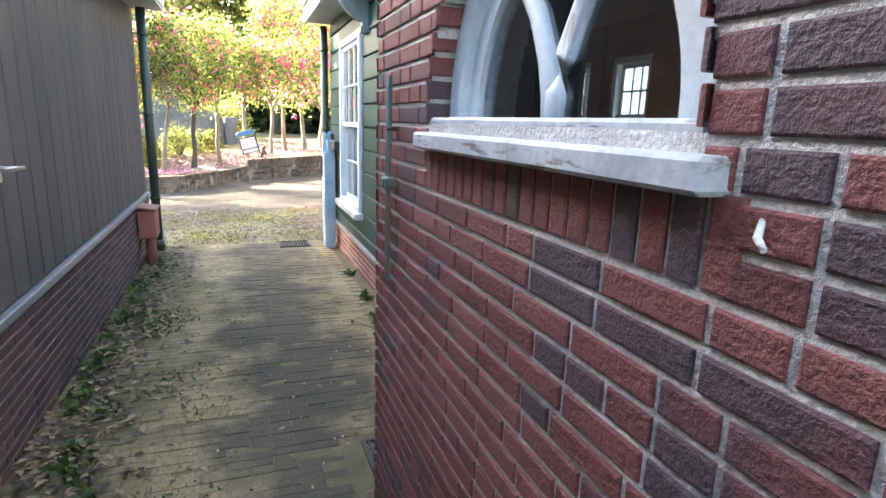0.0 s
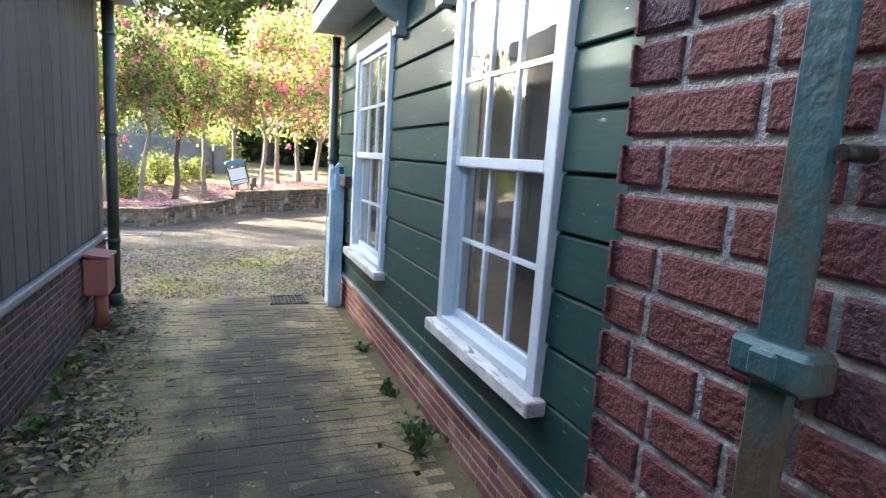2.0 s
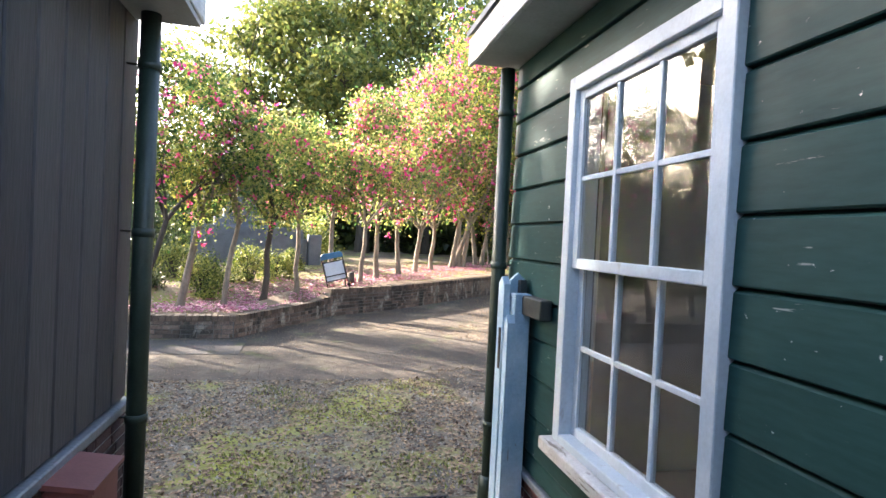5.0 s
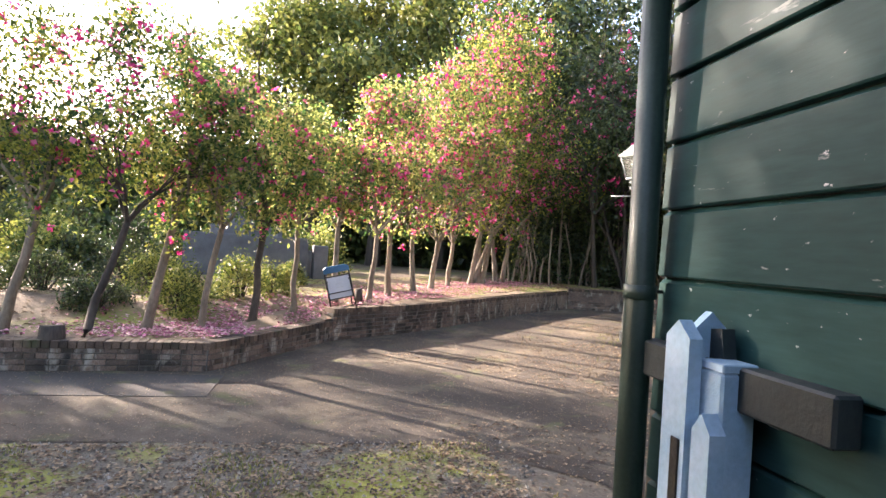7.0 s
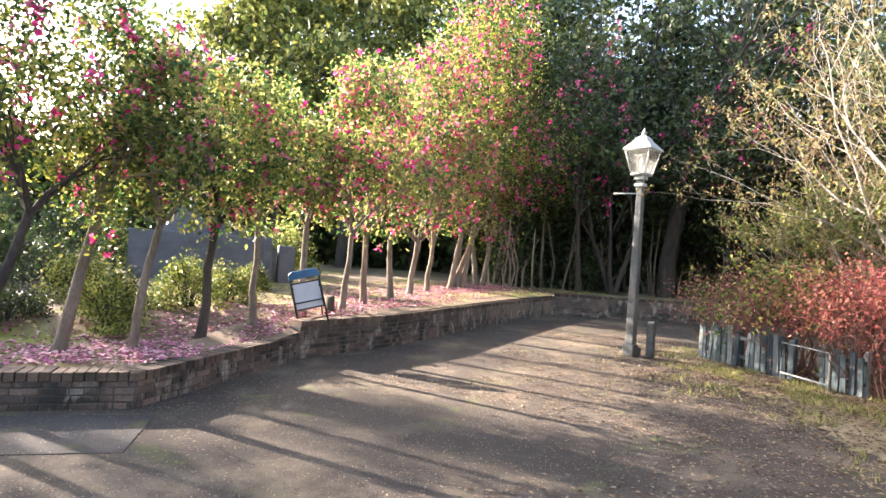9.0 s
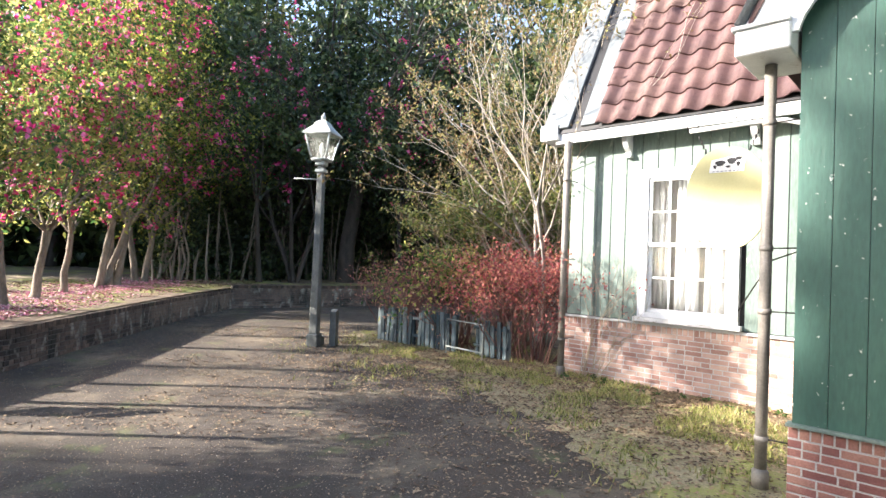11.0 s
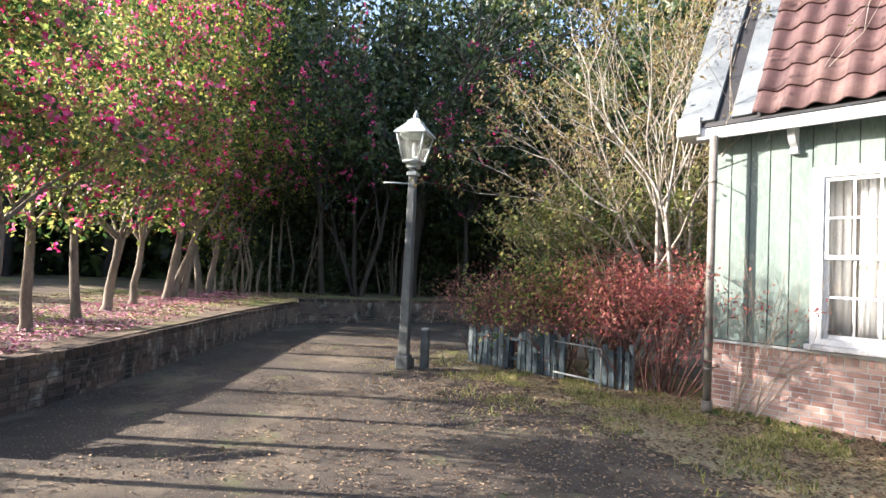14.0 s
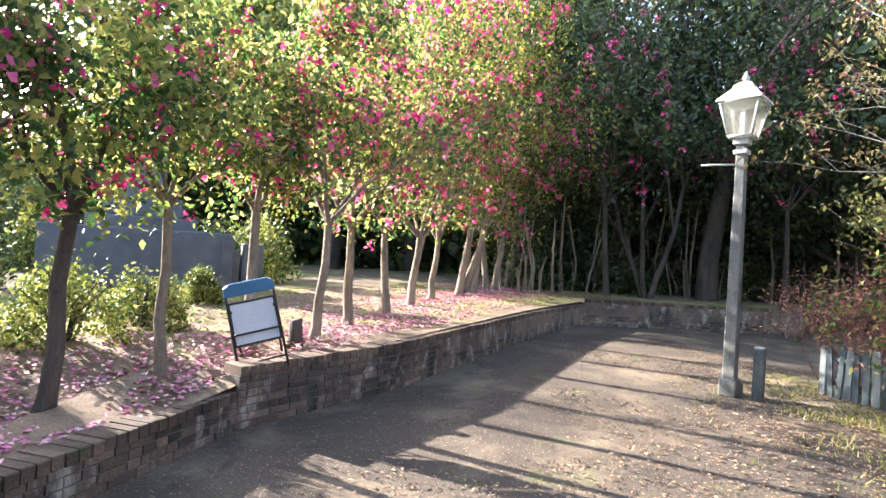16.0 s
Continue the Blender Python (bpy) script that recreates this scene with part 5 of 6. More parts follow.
for i, (x, y, rx, h, m) in enumerate(((-1.95, 14.0, 0.5, 0.75, HEDGE), (-1.35, 15.2, 0.55, 0.72, HEDGE), (-3.0, 13.9, 0.5, 0.5, LEAF_DARK), (-2.7, 15.4, 0.6, 0.75, HEDGE), (-0.95, 16.1, 0.5, 0.6, HEDGE),
                                      (-4.2, 15.0, 0.7, 0.6, LEAF_DARK), (-3.6, 16.8, 0.7, 0.8, LEAF_DARK), (-5.8, 14.5, 0.8, 0.7, LEAF_DARK), (-0.75, 18.5, 0.35, 0.55, HEDGE))):
    bush("hedge_bush", x, y, bed_height(x, y) - 0.03, rx, rx * 0.9, h, 3600, m, 100 + i, "rounded clipped evergreen bush on the planter", 0.05)


def forest_tree(x, y, h, cr, seed, material, n, leaf=0.26, bole=0.35, bark=None, clumps=70, tight=1.0):
    """A tall evergreen: trunk, forking limbs and a broken crown of clumped leaves."""
    rng = random.Random(seed)
    g = np.random.default_rng(seed)
    t = thing("forest_tree", pose(x, y, 0.3), "tall evergreen tree at the wood's edge or added to cast shade", "tree", "woodland trees")
    bm = bm_new()
    r = 0.022 * h
    fork = h * bole
    top = Vector((rng.uniform(-0.6, 0.6), rng.uniform(-0.6, 0.6), fork))
    tube(bm, [(0, 0, -0.3), (0.05, 0, fork * 0.3), top * 0.7 + Vector((0.1, 0.1, 0)), top], [r * 1.2, r, r * 0.85, r * 0.75], 9, cap=False)
    tips = []
    for k in range(5):
        a = k * math.tau / 5 + rng.uniform(-0.5, 0.5)
        grow(bm, rng, top - Vector((0, 0, fork * 0.1 * (k % 3))), (math.cos(a), math.sin(a), rng.uniform(0.5, 1.2)), (h - fork) * 0.4, r * 0.5, 2, tips, 3, 0.5)
    grow(bm, rng, top, (0, 0, 1), (h - fork) * 0.45, r * 0.6, 2, tips, 3, 0.4)
    part("trunk", bm, bark or BARK_DARK, t)
    u = g.normal(size=(clumps, 3))
    u /= np.linalg.norm(u, axis=1)[:, None]
    rr = g.uniform(0.5, 1.0, (clumps, 1)) ** 0.5
    cl = u * rr * np.array([cr, cr, (h - fork * 0.75) / 2]) + np.array([top.x, top.y, (h + fork * 0.75) / 2])
    tp = np.array([tuple(q) for q in tips])
    pool = np.concatenate([cl, tp[g.integers(0, len(tp), clumps // 2)]])
    cen = pool[g.integers(0, len(pool), n)] + g.normal(size=(n, 3)) * np.array([0.5, 0.5, 0.32]) * cr / 3.4 * tight
    leaf_part("crown", cen, leaf, material, t, seed=seed, aspect=0.55)


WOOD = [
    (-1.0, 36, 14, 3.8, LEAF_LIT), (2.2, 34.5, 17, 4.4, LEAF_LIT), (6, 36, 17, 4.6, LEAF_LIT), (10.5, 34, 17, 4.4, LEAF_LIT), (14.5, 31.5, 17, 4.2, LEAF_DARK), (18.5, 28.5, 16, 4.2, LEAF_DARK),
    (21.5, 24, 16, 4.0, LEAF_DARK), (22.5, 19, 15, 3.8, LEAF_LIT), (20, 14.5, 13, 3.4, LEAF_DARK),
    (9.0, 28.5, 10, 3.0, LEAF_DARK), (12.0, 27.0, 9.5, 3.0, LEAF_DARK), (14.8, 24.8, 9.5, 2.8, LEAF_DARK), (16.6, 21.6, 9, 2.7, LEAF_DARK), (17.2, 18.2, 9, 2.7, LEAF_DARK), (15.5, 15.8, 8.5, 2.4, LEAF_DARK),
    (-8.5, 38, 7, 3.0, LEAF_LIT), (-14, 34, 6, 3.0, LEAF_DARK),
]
# trees added out to the left, to throw shade on sheds and lane
ADDED_SHADE_TREES = [(-7.7, 12.8, 9.6, 2.1), (-13.5, 17.8, 11.5, 2.6), (-11.5, 16.8, 8.0, 2.4), (-15.5, 21.0, 10.5, 2.8), (-24.0, 33.0, 16.5, 3.4), (-20.5, 20.5, 11.0, 3.0)]
for i, (x, y, h, cr) in enumerate(ADDED_SHADE_TREES):
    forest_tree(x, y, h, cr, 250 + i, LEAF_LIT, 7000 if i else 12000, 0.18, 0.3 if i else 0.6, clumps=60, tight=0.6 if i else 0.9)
# one more added out of view, to dapple the wing gable
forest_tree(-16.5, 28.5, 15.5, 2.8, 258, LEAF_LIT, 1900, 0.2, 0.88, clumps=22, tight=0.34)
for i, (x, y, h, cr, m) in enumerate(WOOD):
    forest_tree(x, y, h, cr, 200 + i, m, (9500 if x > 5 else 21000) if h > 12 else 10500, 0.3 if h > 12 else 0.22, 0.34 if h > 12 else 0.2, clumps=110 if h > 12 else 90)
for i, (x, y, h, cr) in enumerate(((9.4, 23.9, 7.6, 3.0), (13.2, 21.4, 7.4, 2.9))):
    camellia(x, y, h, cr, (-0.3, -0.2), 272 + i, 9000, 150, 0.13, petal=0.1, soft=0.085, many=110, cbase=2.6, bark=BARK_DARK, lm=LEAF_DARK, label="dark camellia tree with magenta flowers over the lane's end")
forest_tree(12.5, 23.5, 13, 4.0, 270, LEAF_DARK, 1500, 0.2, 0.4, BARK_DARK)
forest_tree(9.0, 30.0, 14, 4.5, 271, LEAF_LIT, 2500, 0.25, 0.4, BARK)
# evergreen shrubs on the far side of the planter
rng = random.Random(15)
for i in range(20):
    x, y = -9.5 + 9.5 * (i % 10) / 9 + rng.uniform(-0.6, 0.6), (18.5 if i < 10 else 24.5) + rng.uniform(-1.2, 1.8)
    if -3.8 < x < 0.4 and y < 22.5:
        y += 4.5
    bush("evergreen_shrub", x, y, bed_height(x, y) - 0.08, 0.9, 0.85, rng.uniform(0.9, 1.9) * (1.0 if i < 10 else 1.5), 2200, LEAF_DARK if i % 3 else HEDGE, 340 + i, "dark evergreen shrub beyond the planter trees", 0.11)
# dense dark undergrowth at the foot of the wood
rng = random.Random(5)
for i in range(26):
    k = i / 25
    x = 7.6 + 13 * k + rng.uniform(-0.8, 0.8)
    y = 25.0 + 4 * math.sin(k * 2.2) - 11 * k * k + rng.uniform(-1, 1.5)
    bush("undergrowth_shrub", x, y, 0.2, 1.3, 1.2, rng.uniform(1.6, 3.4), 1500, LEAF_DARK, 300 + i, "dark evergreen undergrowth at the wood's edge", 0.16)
bm = bm_new()
for i in range(120):
    k = rng.random()
    x, y = 7 + 13 * k + rng.uniform(-1, 1), 24.5 + 4 * math.sin(k * 2.2) - 11 * k * k + rng.uniform(-1.2, 1.5)
    hh = rng.uniform(1.5, 3.6)
    tube(bm, [(x, y, 0.2), (x + rng.uniform(-0.2, 0.2), y, hh * 0.5), (x + rng.uniform(-0.5, 0.5), y + rng.uniform(-0.3, 0.3), hh)], [0.045, 0.035, 0.02], 5, cap=False)
tagged(part("sapling_stems", bm, BARK), "pale thin sapling stems in the dark wood", "saplings", "", "stuff")

g = np.random.default_rng(12)
k = 120000
ang = g.uniform(-0.9, 1.15, k)
rad = 30 + 9 * g.random(k)
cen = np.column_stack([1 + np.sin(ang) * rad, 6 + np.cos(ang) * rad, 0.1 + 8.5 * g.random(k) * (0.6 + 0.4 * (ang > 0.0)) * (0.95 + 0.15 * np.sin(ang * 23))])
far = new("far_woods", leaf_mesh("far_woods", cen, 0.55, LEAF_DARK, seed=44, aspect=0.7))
tagged(far, "dark far woodland behind the planter", "woods", "", "stuff")

# ---- monument and pillar behind the planter ----
mon = thing("stone_monument", pose(-2.0, 20.3, bed_height(-2, 20.3) - 0.05, 0, 0, 12), "grey granite grave monument with stepped blocks", "monument")
bm = bm_new()
box(bm, -1.5, 1.5, 0.0, 0.25, 0.0, 1.12, 0.02)
part("front_wall", bm, STONE, mon)
for x0, x1, y0, z0, z1 in ((-0.9, 0.9, 0.5, 0.9, 1.35), (-0.65, 0.65, 0.6, 1.35, 1.7), (-0.3, 0.35, 0.7, 1.7, 2.5)):
    bm = bm_new()
    box(bm, x0, x1, y0, y0 + 0.8, 0.0 if z0 < 1 else z0, z1, 0.02)
    part("block", bm, STONE, mon)
bm = bm_new()
box(bm, 1.3, 1.52, -0.05, 0.0, 0.0, 1.0, 0.01)
part("end_pier", bm, STONE, mon)
pil = thing("stone_pillar", pose(-0.2, 21.0, bed_height(-0.2, 21.0) - 0.05, 0, 0, 12), "pale granite pillar pair beside the monument", "stone pillar")
for x0, x1, h in ((-0.2, 0.2, 0.95), (-0.5, -0.24, 0.8)):
    bm = bm_new()
    box(bm, x0, x1, -0.15, 0.15, 0.0, h, 0.025)
    part("pillar_block", bm, STONE, pil)


def stump(x, y, r, h, seed):
    g = random.Random(seed)
    bm = bm_new()
    z = bed_height(x, y) - 0.05
    tube(bm, [(0, 0, 0), (0.01, 0, h * 0.4), (0, 0.01, h)], [r * 1.25, r, r * 0.95], 12)
    for v in bm.verts:
        v.co.x *= g.uniform(0.92, 1.08)
        v.co.z *= g.uniform(0.93, 1.05)
    ob = tagged(part("tree_stump", bm, BARK_DARK), "short sawn tree stump on the planter soil", "stump", "tree stumps")
    ob.matrix_basis = pose(x, y, z)


stump(-2.75, 12.05, 0.12, 0.2, 1)
stump(0.62, 15.35, 0.07, 0.28, 2)

# ---- folding chair with a notice board ----
CH = pose(0.36, 14.72, bed_height(0.4, 14.75) + 0.02, 0, -14, 4)
chair = thing("folding_chair", CH, "leaning folding steel chair with blue backrest", "chair")
for s in (-1, 1):
    bm = bm_new()
    tube(bm, [(s * 0.2, -0.2, -0.03), (s * 0.2, 0.02, 0.62), (s * 0.19, 0.05, 0.72)], [0.011, 0.011, 0.011], 8)
    part("leg", bm, IRON, chair)
    bm = bm_new()
    tube(bm, [(s * 0.175, 0.3, -0.02), (s * 0.18, 0.05, 0.42), (s * 0.18, -0.02, 0.5)], [0.011, 0.011, 0.011], 8)
    part("leg", bm, IRON, chair)
bm = bm_new()
prism(bm, [(-0.215, 0.62), (0.215, 0.62), (0.21, 0.7), (0.16, 0.735), (-0.16, 0.735), (-0.21, 0.7)], "y", 0.005, 0.05)
bmesh.ops.bevel(bm, geom=bm.edges[:], offset=0.01, segments=2, affect="EDGES", profile=0.5)
part("backrest", bm, BLUE_VINYL, chair)
for z, y in ((0.06, -0.175), (0.3, -0.09)):
    bm = bm_new()
    tube(bm, [(-0.2, y, z), (0.2, y, z)], [0.009, 0.009], 8)
    part("crossbar", bm, IRON, chair)
board = thing("notice_board", CH @ pose(0.0, -0.05, 0.2, -14, 0, 0), "white framed notice sheet propped against the chair", "notice board")
bm = bm_new()
box(bm, -0.185, 0.185, -0.03, -0.018, 0.0, 0.36, 0.004)
part("sheet", bm, PAPER, board)
bm = bm_new()
for a, b, c, d in ((-0.2, -0.18, -0.015, 0.375), (0.18, 0.2, -0.015, 0.375), (-0.18, 0.18, -0.015, 0.005), (-0.18, 0.18, 0.355, 0.375)):
    box(bm, a, b, -0.038, -0.012, c, d, 0.003)
part("board_frame", bm, IRON, board)
for k in range(2):
    bm = bm_new()
    box(bm, -0.05, 0.06 - 0.03 * k, -0.0325, -0.0305, 0.17 + k * 0.06, 0.176 + k * 0.06)
    part("text_bar", bm, SOFFIT, board)

# ---- lamp post ----
lamp = thing("street_lamp", pose(5.72, 15.15, 0, 0, 0, 30), "weathered timber lamp post with a glazed lantern", "street lamp")
lamp.scale = (1, 1, 0.978)
bm = bm_new()
prism(bm, [(-0.074, -0.074), (0.074, -0.074), (0.074, 0.074), (-0.074, 0.074)], "z", 0.0, 3.1)
for v in bm.verts:
    if v.co.z > 1:
        v.co.x *= 0.72
        v.co.y *= 0.72
bmesh.ops.bevel(bm, geom=bm.edges[:], offset=0.012, segments=1, affect="EDGES", profile=0.5)
part("post", bm, LAMP_POST, lamp)
bm = bm_new()
box(bm, -0.1, 0.1, -0.1, 0.1, 0.0, 0.22, 0.015)
box(bm, 0.06, 0.2, -0.1, 0.02, 0.0, 0.16, 0.01)
part("foot_block", bm, LAMP_POST, lamp)
bm = bm_new()
box(bm, -0.08, 0.08, -0.08, 0.08, 2.98, 3.04, 0.01)
box(bm, -0.085, 0.085, -0.085, 0.085, 3.1, 3.18, 0.01)
part("neck_collar", bm, LAMP_METAL, lamp)
bm = bm_new()
tube(bm, [(0.01, -0.03, 2.86), (-0.14, 0.42, 2.86)], [0.013, 0.011], 8)
part("ladder_bar", bm, LAMP_METAL, lamp)
b0, b1, z0, z1 = 0.13, 0.215, 3.2, 3.62
bm = bm_new()
for sx, sy in ((1, 1), (1, -1), (-1, 1), (-1, -1)):
    tube(bm, [(sx * b0, sy * b0, z0), (sx * b1, sy * b1, z1)], [0.014, 0.014], 6)
for zz_, b in ((z0, b0), (z1, b1)):
    for sx in (-1, 1):
        tube(bm, [(sx * b, -b, zz_), (sx * b, b, zz_)], [0.016, 0.016], 6)
        tube(bm, [(-b, sx * b, zz_), (b, sx * b, zz_)], [0.016, 0.016], 6)
box(bm, -b0, b0, -b0, b0, z0 - 0.03, z0, 0.005)
lantern = part("lantern_frame", bm, LAMP_METAL, lamp)
for k in range(4):
    bm = bm_new()
    vs = [bm.verts.new(p) for p in ((-b0 + 0.01, -b0, z0 + 0.01), (b0 - 0.01, -b0, z0 + 0.01), (b1 - 0.01, -b1, z1 - 0.01), (-b1 + 0.01, -b1, z1 - 0.01))]
    f = bm.faces.new(vs)
    ex = bmesh.ops.extrude_face_region(bm, geom=[f])
    for v in ex["geom"]:
        if isinstance(v, bmesh.types.BMVert):
            v.co.y += 0.004
    p = part("pane", bm, LAMP_GLASS, lantern)
    p.visible_shadow = False
    p.matrix_basis = pose(0, 0, 0, 0, 0, 90 * k)
bm = bm_new()
ring = [(0.255, 3.62), (0.245, 3.65), (0.12, 3.79), (0.1, 3.84), (0.05, 3.88)]
prev = None
for b, z in ring:
    cur = [bm.verts.new((sx * b, sy * b, z)) for sx, sy in ((1, 1), (-1, 1), (-1, -1), (1, -1))]
    if prev:
        for i in range(4):
            bm.faces.new((prev[i], prev[(i + 1) % 4], cur[(i + 1) % 4], cur[i]))
    else:
        bm.faces.new(cur[::-1])
    prev = cur
bm.faces.new(prev)
roofp = part("lantern_roof", bm, LAMP_METAL, lamp)
bm = bm_new()
tube(bm, [(0, 0, 3.87), (0, 0, 3.9), (0, 0, 3.93), (0, 0, 3.96), (0, 0, 4.02)], [0.05, 0.03, 0.045, 0.03, 0.005], 10)
part("finial", bm, LAMP_METAL, roofp)
bm = bm_new()
tube(bm, [(0, 0, 3.2), (0, 0, 3.3), (0, 0, 3.34), (0, 0, 3.46), (0, 0, 3.5)], [0.025, 0.025, 0.03, 0.035, 0.015], 10)
part("bulb", bm, SOFFIT, lamp, "milky glass bulb")
bm = bm_new()
prism(bm, [(-0.055, 0), (0.055, 0), (0.055, 0.58), (0.0, 0.62), (-0.055, 0.58)], "y", -0.055, 0.055)
ob = tagged(part("bollard", bm, LAMP_POST), "short weathered timber bollard beside the lamp post", "bollard")
ob.matrix_basis = pose(6.02, 15.02, 0, 0, 0, 30)

# ---- board fence and shrubs ----
FENCE = pose(7.1, 15.15, 0, 0, 0, math.degrees(math.atan2(-2.8, 0.25)))
fence = thing("board_fence", FENCE, "low weathered blue-green board fence before the shrubs", "fence")
rng = random.Random(11)
u = 0.0
while u < 2.8:
    wide = rng.uniform(0.07, 0.1)
    if not (0.78 < u < 0.86 or 1.78 < u < 2.18):
        hh = 0.6 + rng.uniform(-0.04, 0.05) - (0.06 if u > 1.8 else 0)
        bm = bm_new()
        prism(bm, [(0, 0.0), (wide - 0.008, 0.0), (wide - 0.008, hh - 0.01), (wide * 0.5, hh + 0.004), (0, hh - 0.008)], "y", -0.012, 0.012)
        b = part("slat", bm, PLANK, fence)
        b.matrix_basis = pose(u, rng.uniform(-0.008, 0.008), 0.02, rng.uniform(-3, 3), rng.uniform(-2.5, 2.5), 0)
    u += wide + rng.uniform(0.014, 0.034)
for a, b, z in ((0, 1.8, 0.16), (0, 1.8, 0.46), (2.15, 2.8, 0.16), (2.15, 2.8, 0.44)):
    bm = bm_new()
    box(bm, a, b, 0.016, 0.045, z, z + 0.05, 0.004)
    part("rail", bm, PLANK, fence)
for x in (0.02, 0.82, 1.75, 2.2, 2.78):
    bm = bm_new()
    box(bm, x - 0.03, x + 0.03, 0.045, 0.105, -0.05, 0.62, 0.006)
    part("post", bm, PLANK, fence)
for pts in ([(1.7, -0.12, 0.0), (1.7, -0.12, 0.56), (2.45, -0.16, 0.54), (2.45, -0.16, 0.0)], [(1.7, -0.12, 0.12), (2.45, -0.16, 0.1)]):
    bm = bm_new()
    tube(bm, pts, [0.014] * len(pts), 8)
    part("pipe_rail", bm, LAMP_METAL, fence, "thin grey pipe rail")


def twiggy(name, x, y, rx, ry, h, seed, twig_mat, leaf_mats, label, stems=26, depth=2, r=0.012, category="shrub", spread=0.5, z0=0.0, up=1.6, fan=0.5):
    """A loose shrub or bare tree: many forking stems and sparse leaves. leaf_mats: (material, count, size, label)."""
    rng = random.Random(seed)
    g = np.random.default_rng(seed)
    t = thing(name, pose(x, y, z0), label, category)
    bm = bm_new()
    tips = []
    for k in range(stems):
        a = rng.uniform(0, math.tau)
        q = rng.uniform(0, 0.75)
        p = Vector((math.cos(a) * rx * q, math.sin(a) * ry * q, 0))
        d = Vector((math.cos(a) * fan * q, math.sin(a) * fan * q, up))
        grow(bm, rng, p, d, h * 0.45, r, depth, tips, 3, spread, 0.0, 5)
    part("branchwork", bm, twig_mat, t)
    tp = np.array([tuple(q) for q in tips])
    for m, n, size, lab in leaf_mats:
        cen = tp[g.integers(0, len(tp), n)] + g.normal(size=(n, 3)) * 0.07
        leaf_part("foliage", cen, size, m, t, lab, seed=seed + n)
    return t


TWIG_RED = mat("reddish_twig", [(0.16, 0.075, 0.06), (0.28, 0.14, 0.11)], 5, 50, 0.8, 0.3)
TWIG = mat("tan_twig", [(0.34, 0.27, 0.19), (0.55, 0.46, 0.34)], 5, 50, 0.85, 0.3)
twiggy("red_shrub", 7.85, 15.1, 0.8, 0.75, 1.75, 401, TWIG_RED, [(PLUM_LEAF, 2600, 0.045, "dull purple-red leaves")], "purple-red twiggy shrub behind the low fence", 44, 2, up=1.0, fan=1.3, spread=0.75)
twiggy("red_shrub", 8.0, 14.0, 0.75, 0.7, 1.9, 402, TWIG_RED, [(PLUM_LEAF, 2400, 0.05, ""), (LEAF, 3200, 0.08, "yellow-green leaves")], "red and yellow-green shrub behind the low fence", 36, 2, up=1.0, fan=1.3, spread=0.75)
twiggy("red_shrub", 7.95, 13.0, 0.7, 0.7, 1.8, 403, TWIG_RED, [(RED_LEAF, 2600, 0.05, ""), (PLUM_LEAF, 2000, 0.05, "")], "dense red-leaved shrub behind the low fence", 34, 2, up=1.0, fan=1.3, spread=0.75)
twiggy("red_shrub", 7.75, 12.15, 0.5, 0.6, 2.0, 404, TWIG_RED, [(RED_LEAF, 4800, 0.05, "")], "bright red autumn shrub beside the house corner", 34, 2, up=1.0, fan=1.3, spread=0.75)
twiggy("olive_shrub", 9.0, 13.7, 0.9, 1.0, 3.3, 405, TWIG, [(LEAF_LIT, 7000, 0.08, ""), (TAN_LEAF, 2500, 0.07, "dry tan leaves")], "tall olive-leaved shrub with dry twigs", 26, 2, 0.02)
twiggy("bare_tree", 9.3, 13.7, 0.4, 0.4, 4.4, 406, TWIG, [(TAN_LEAF, 4600, 0.06, "dry tan leaves")], "leafless tan tree with fine drooping twigs", 9, 3, 0.035, "tree", 0.6)
twiggy("bare_tree", 9.6, 12.9, 0.4, 0.4, 6.2, 407, BARK_PALE, [(TAN_LEAF, 3600, 0.07, "dry tan leaves")], "pale bare tree above the shrubs", 5, 3, 0.05, "tree", 0.45)
twiggy("pale_birch", 8.05, 12.35, 0.12, 0.12, 5.6, 408, BARK_PALE, [(TAN_LEAF, 900, 0.05, "few dry leaves")], "slender pale-barked birch beside the house", 3, 3, 0.05, "tree", 0.33, up=2.6)
twiggy("bare_tree", 12.6, 13.9, 0.6, 0.6, 6.3, 409, TWIG, [(TAN_LEAF, 4200, 0.08, "dry tan leaves")], "tan-leaved tree at the wood's edge", 7, 3, 0.05, "tree", 0.5)
twiggy("bare_tree", 10.4, 23.4, 0.3, 0.3, 8.6, 410, BARK_DARK, [(TAN_LEAF, 500, 0.08, "few dry leaves")], "leafless dark-limbed tree spreading over the end of the lane", 3, 3, 0.09, "tree", 0.6, up=1.8)
# creeper twigs against the house front
rng = random.Random(77)
bm = bm_new()
tips = []
for k in range(9):
    grow(bm, rng, (7.3 + rng.uniform(-0.06, 0.06), 10.95 + rng.uniform(-0.15, 0.2), 0.0), (rng.uniform(-0.08, 0.05), -0.4 + rng.uniform(-0.35, 0.3), 1.2), 0.9, 0.008, 2, tips, 3, 0.4, 0.1, 5)
for v in bm.verts:
    v.co.x = min(v.co.x, 7.41)
creep = part("creeper", bm, TWIG)
tagged(creep, "thin leafless creeper twigs across the house front", "creeper")

# ---- hanging oval sign ----
sg = thing("hanging_sign", facing_west(5.9, 8.86, 2.2), "pale yellow oval sign hanging on short chains", "sign")
bm = bm_new()
oval = [(0.36 * math.copysign(abs(math.cos(a)) ** 0.9, math.cos(a)), 0.475 * math.sin(a)) for a in (i * math.tau / 40 for i in range(40))]
prism(bm, oval, "y", -0.015, 0.015)
part("panel", bm, SIGN, sg)
bm = bm_new()
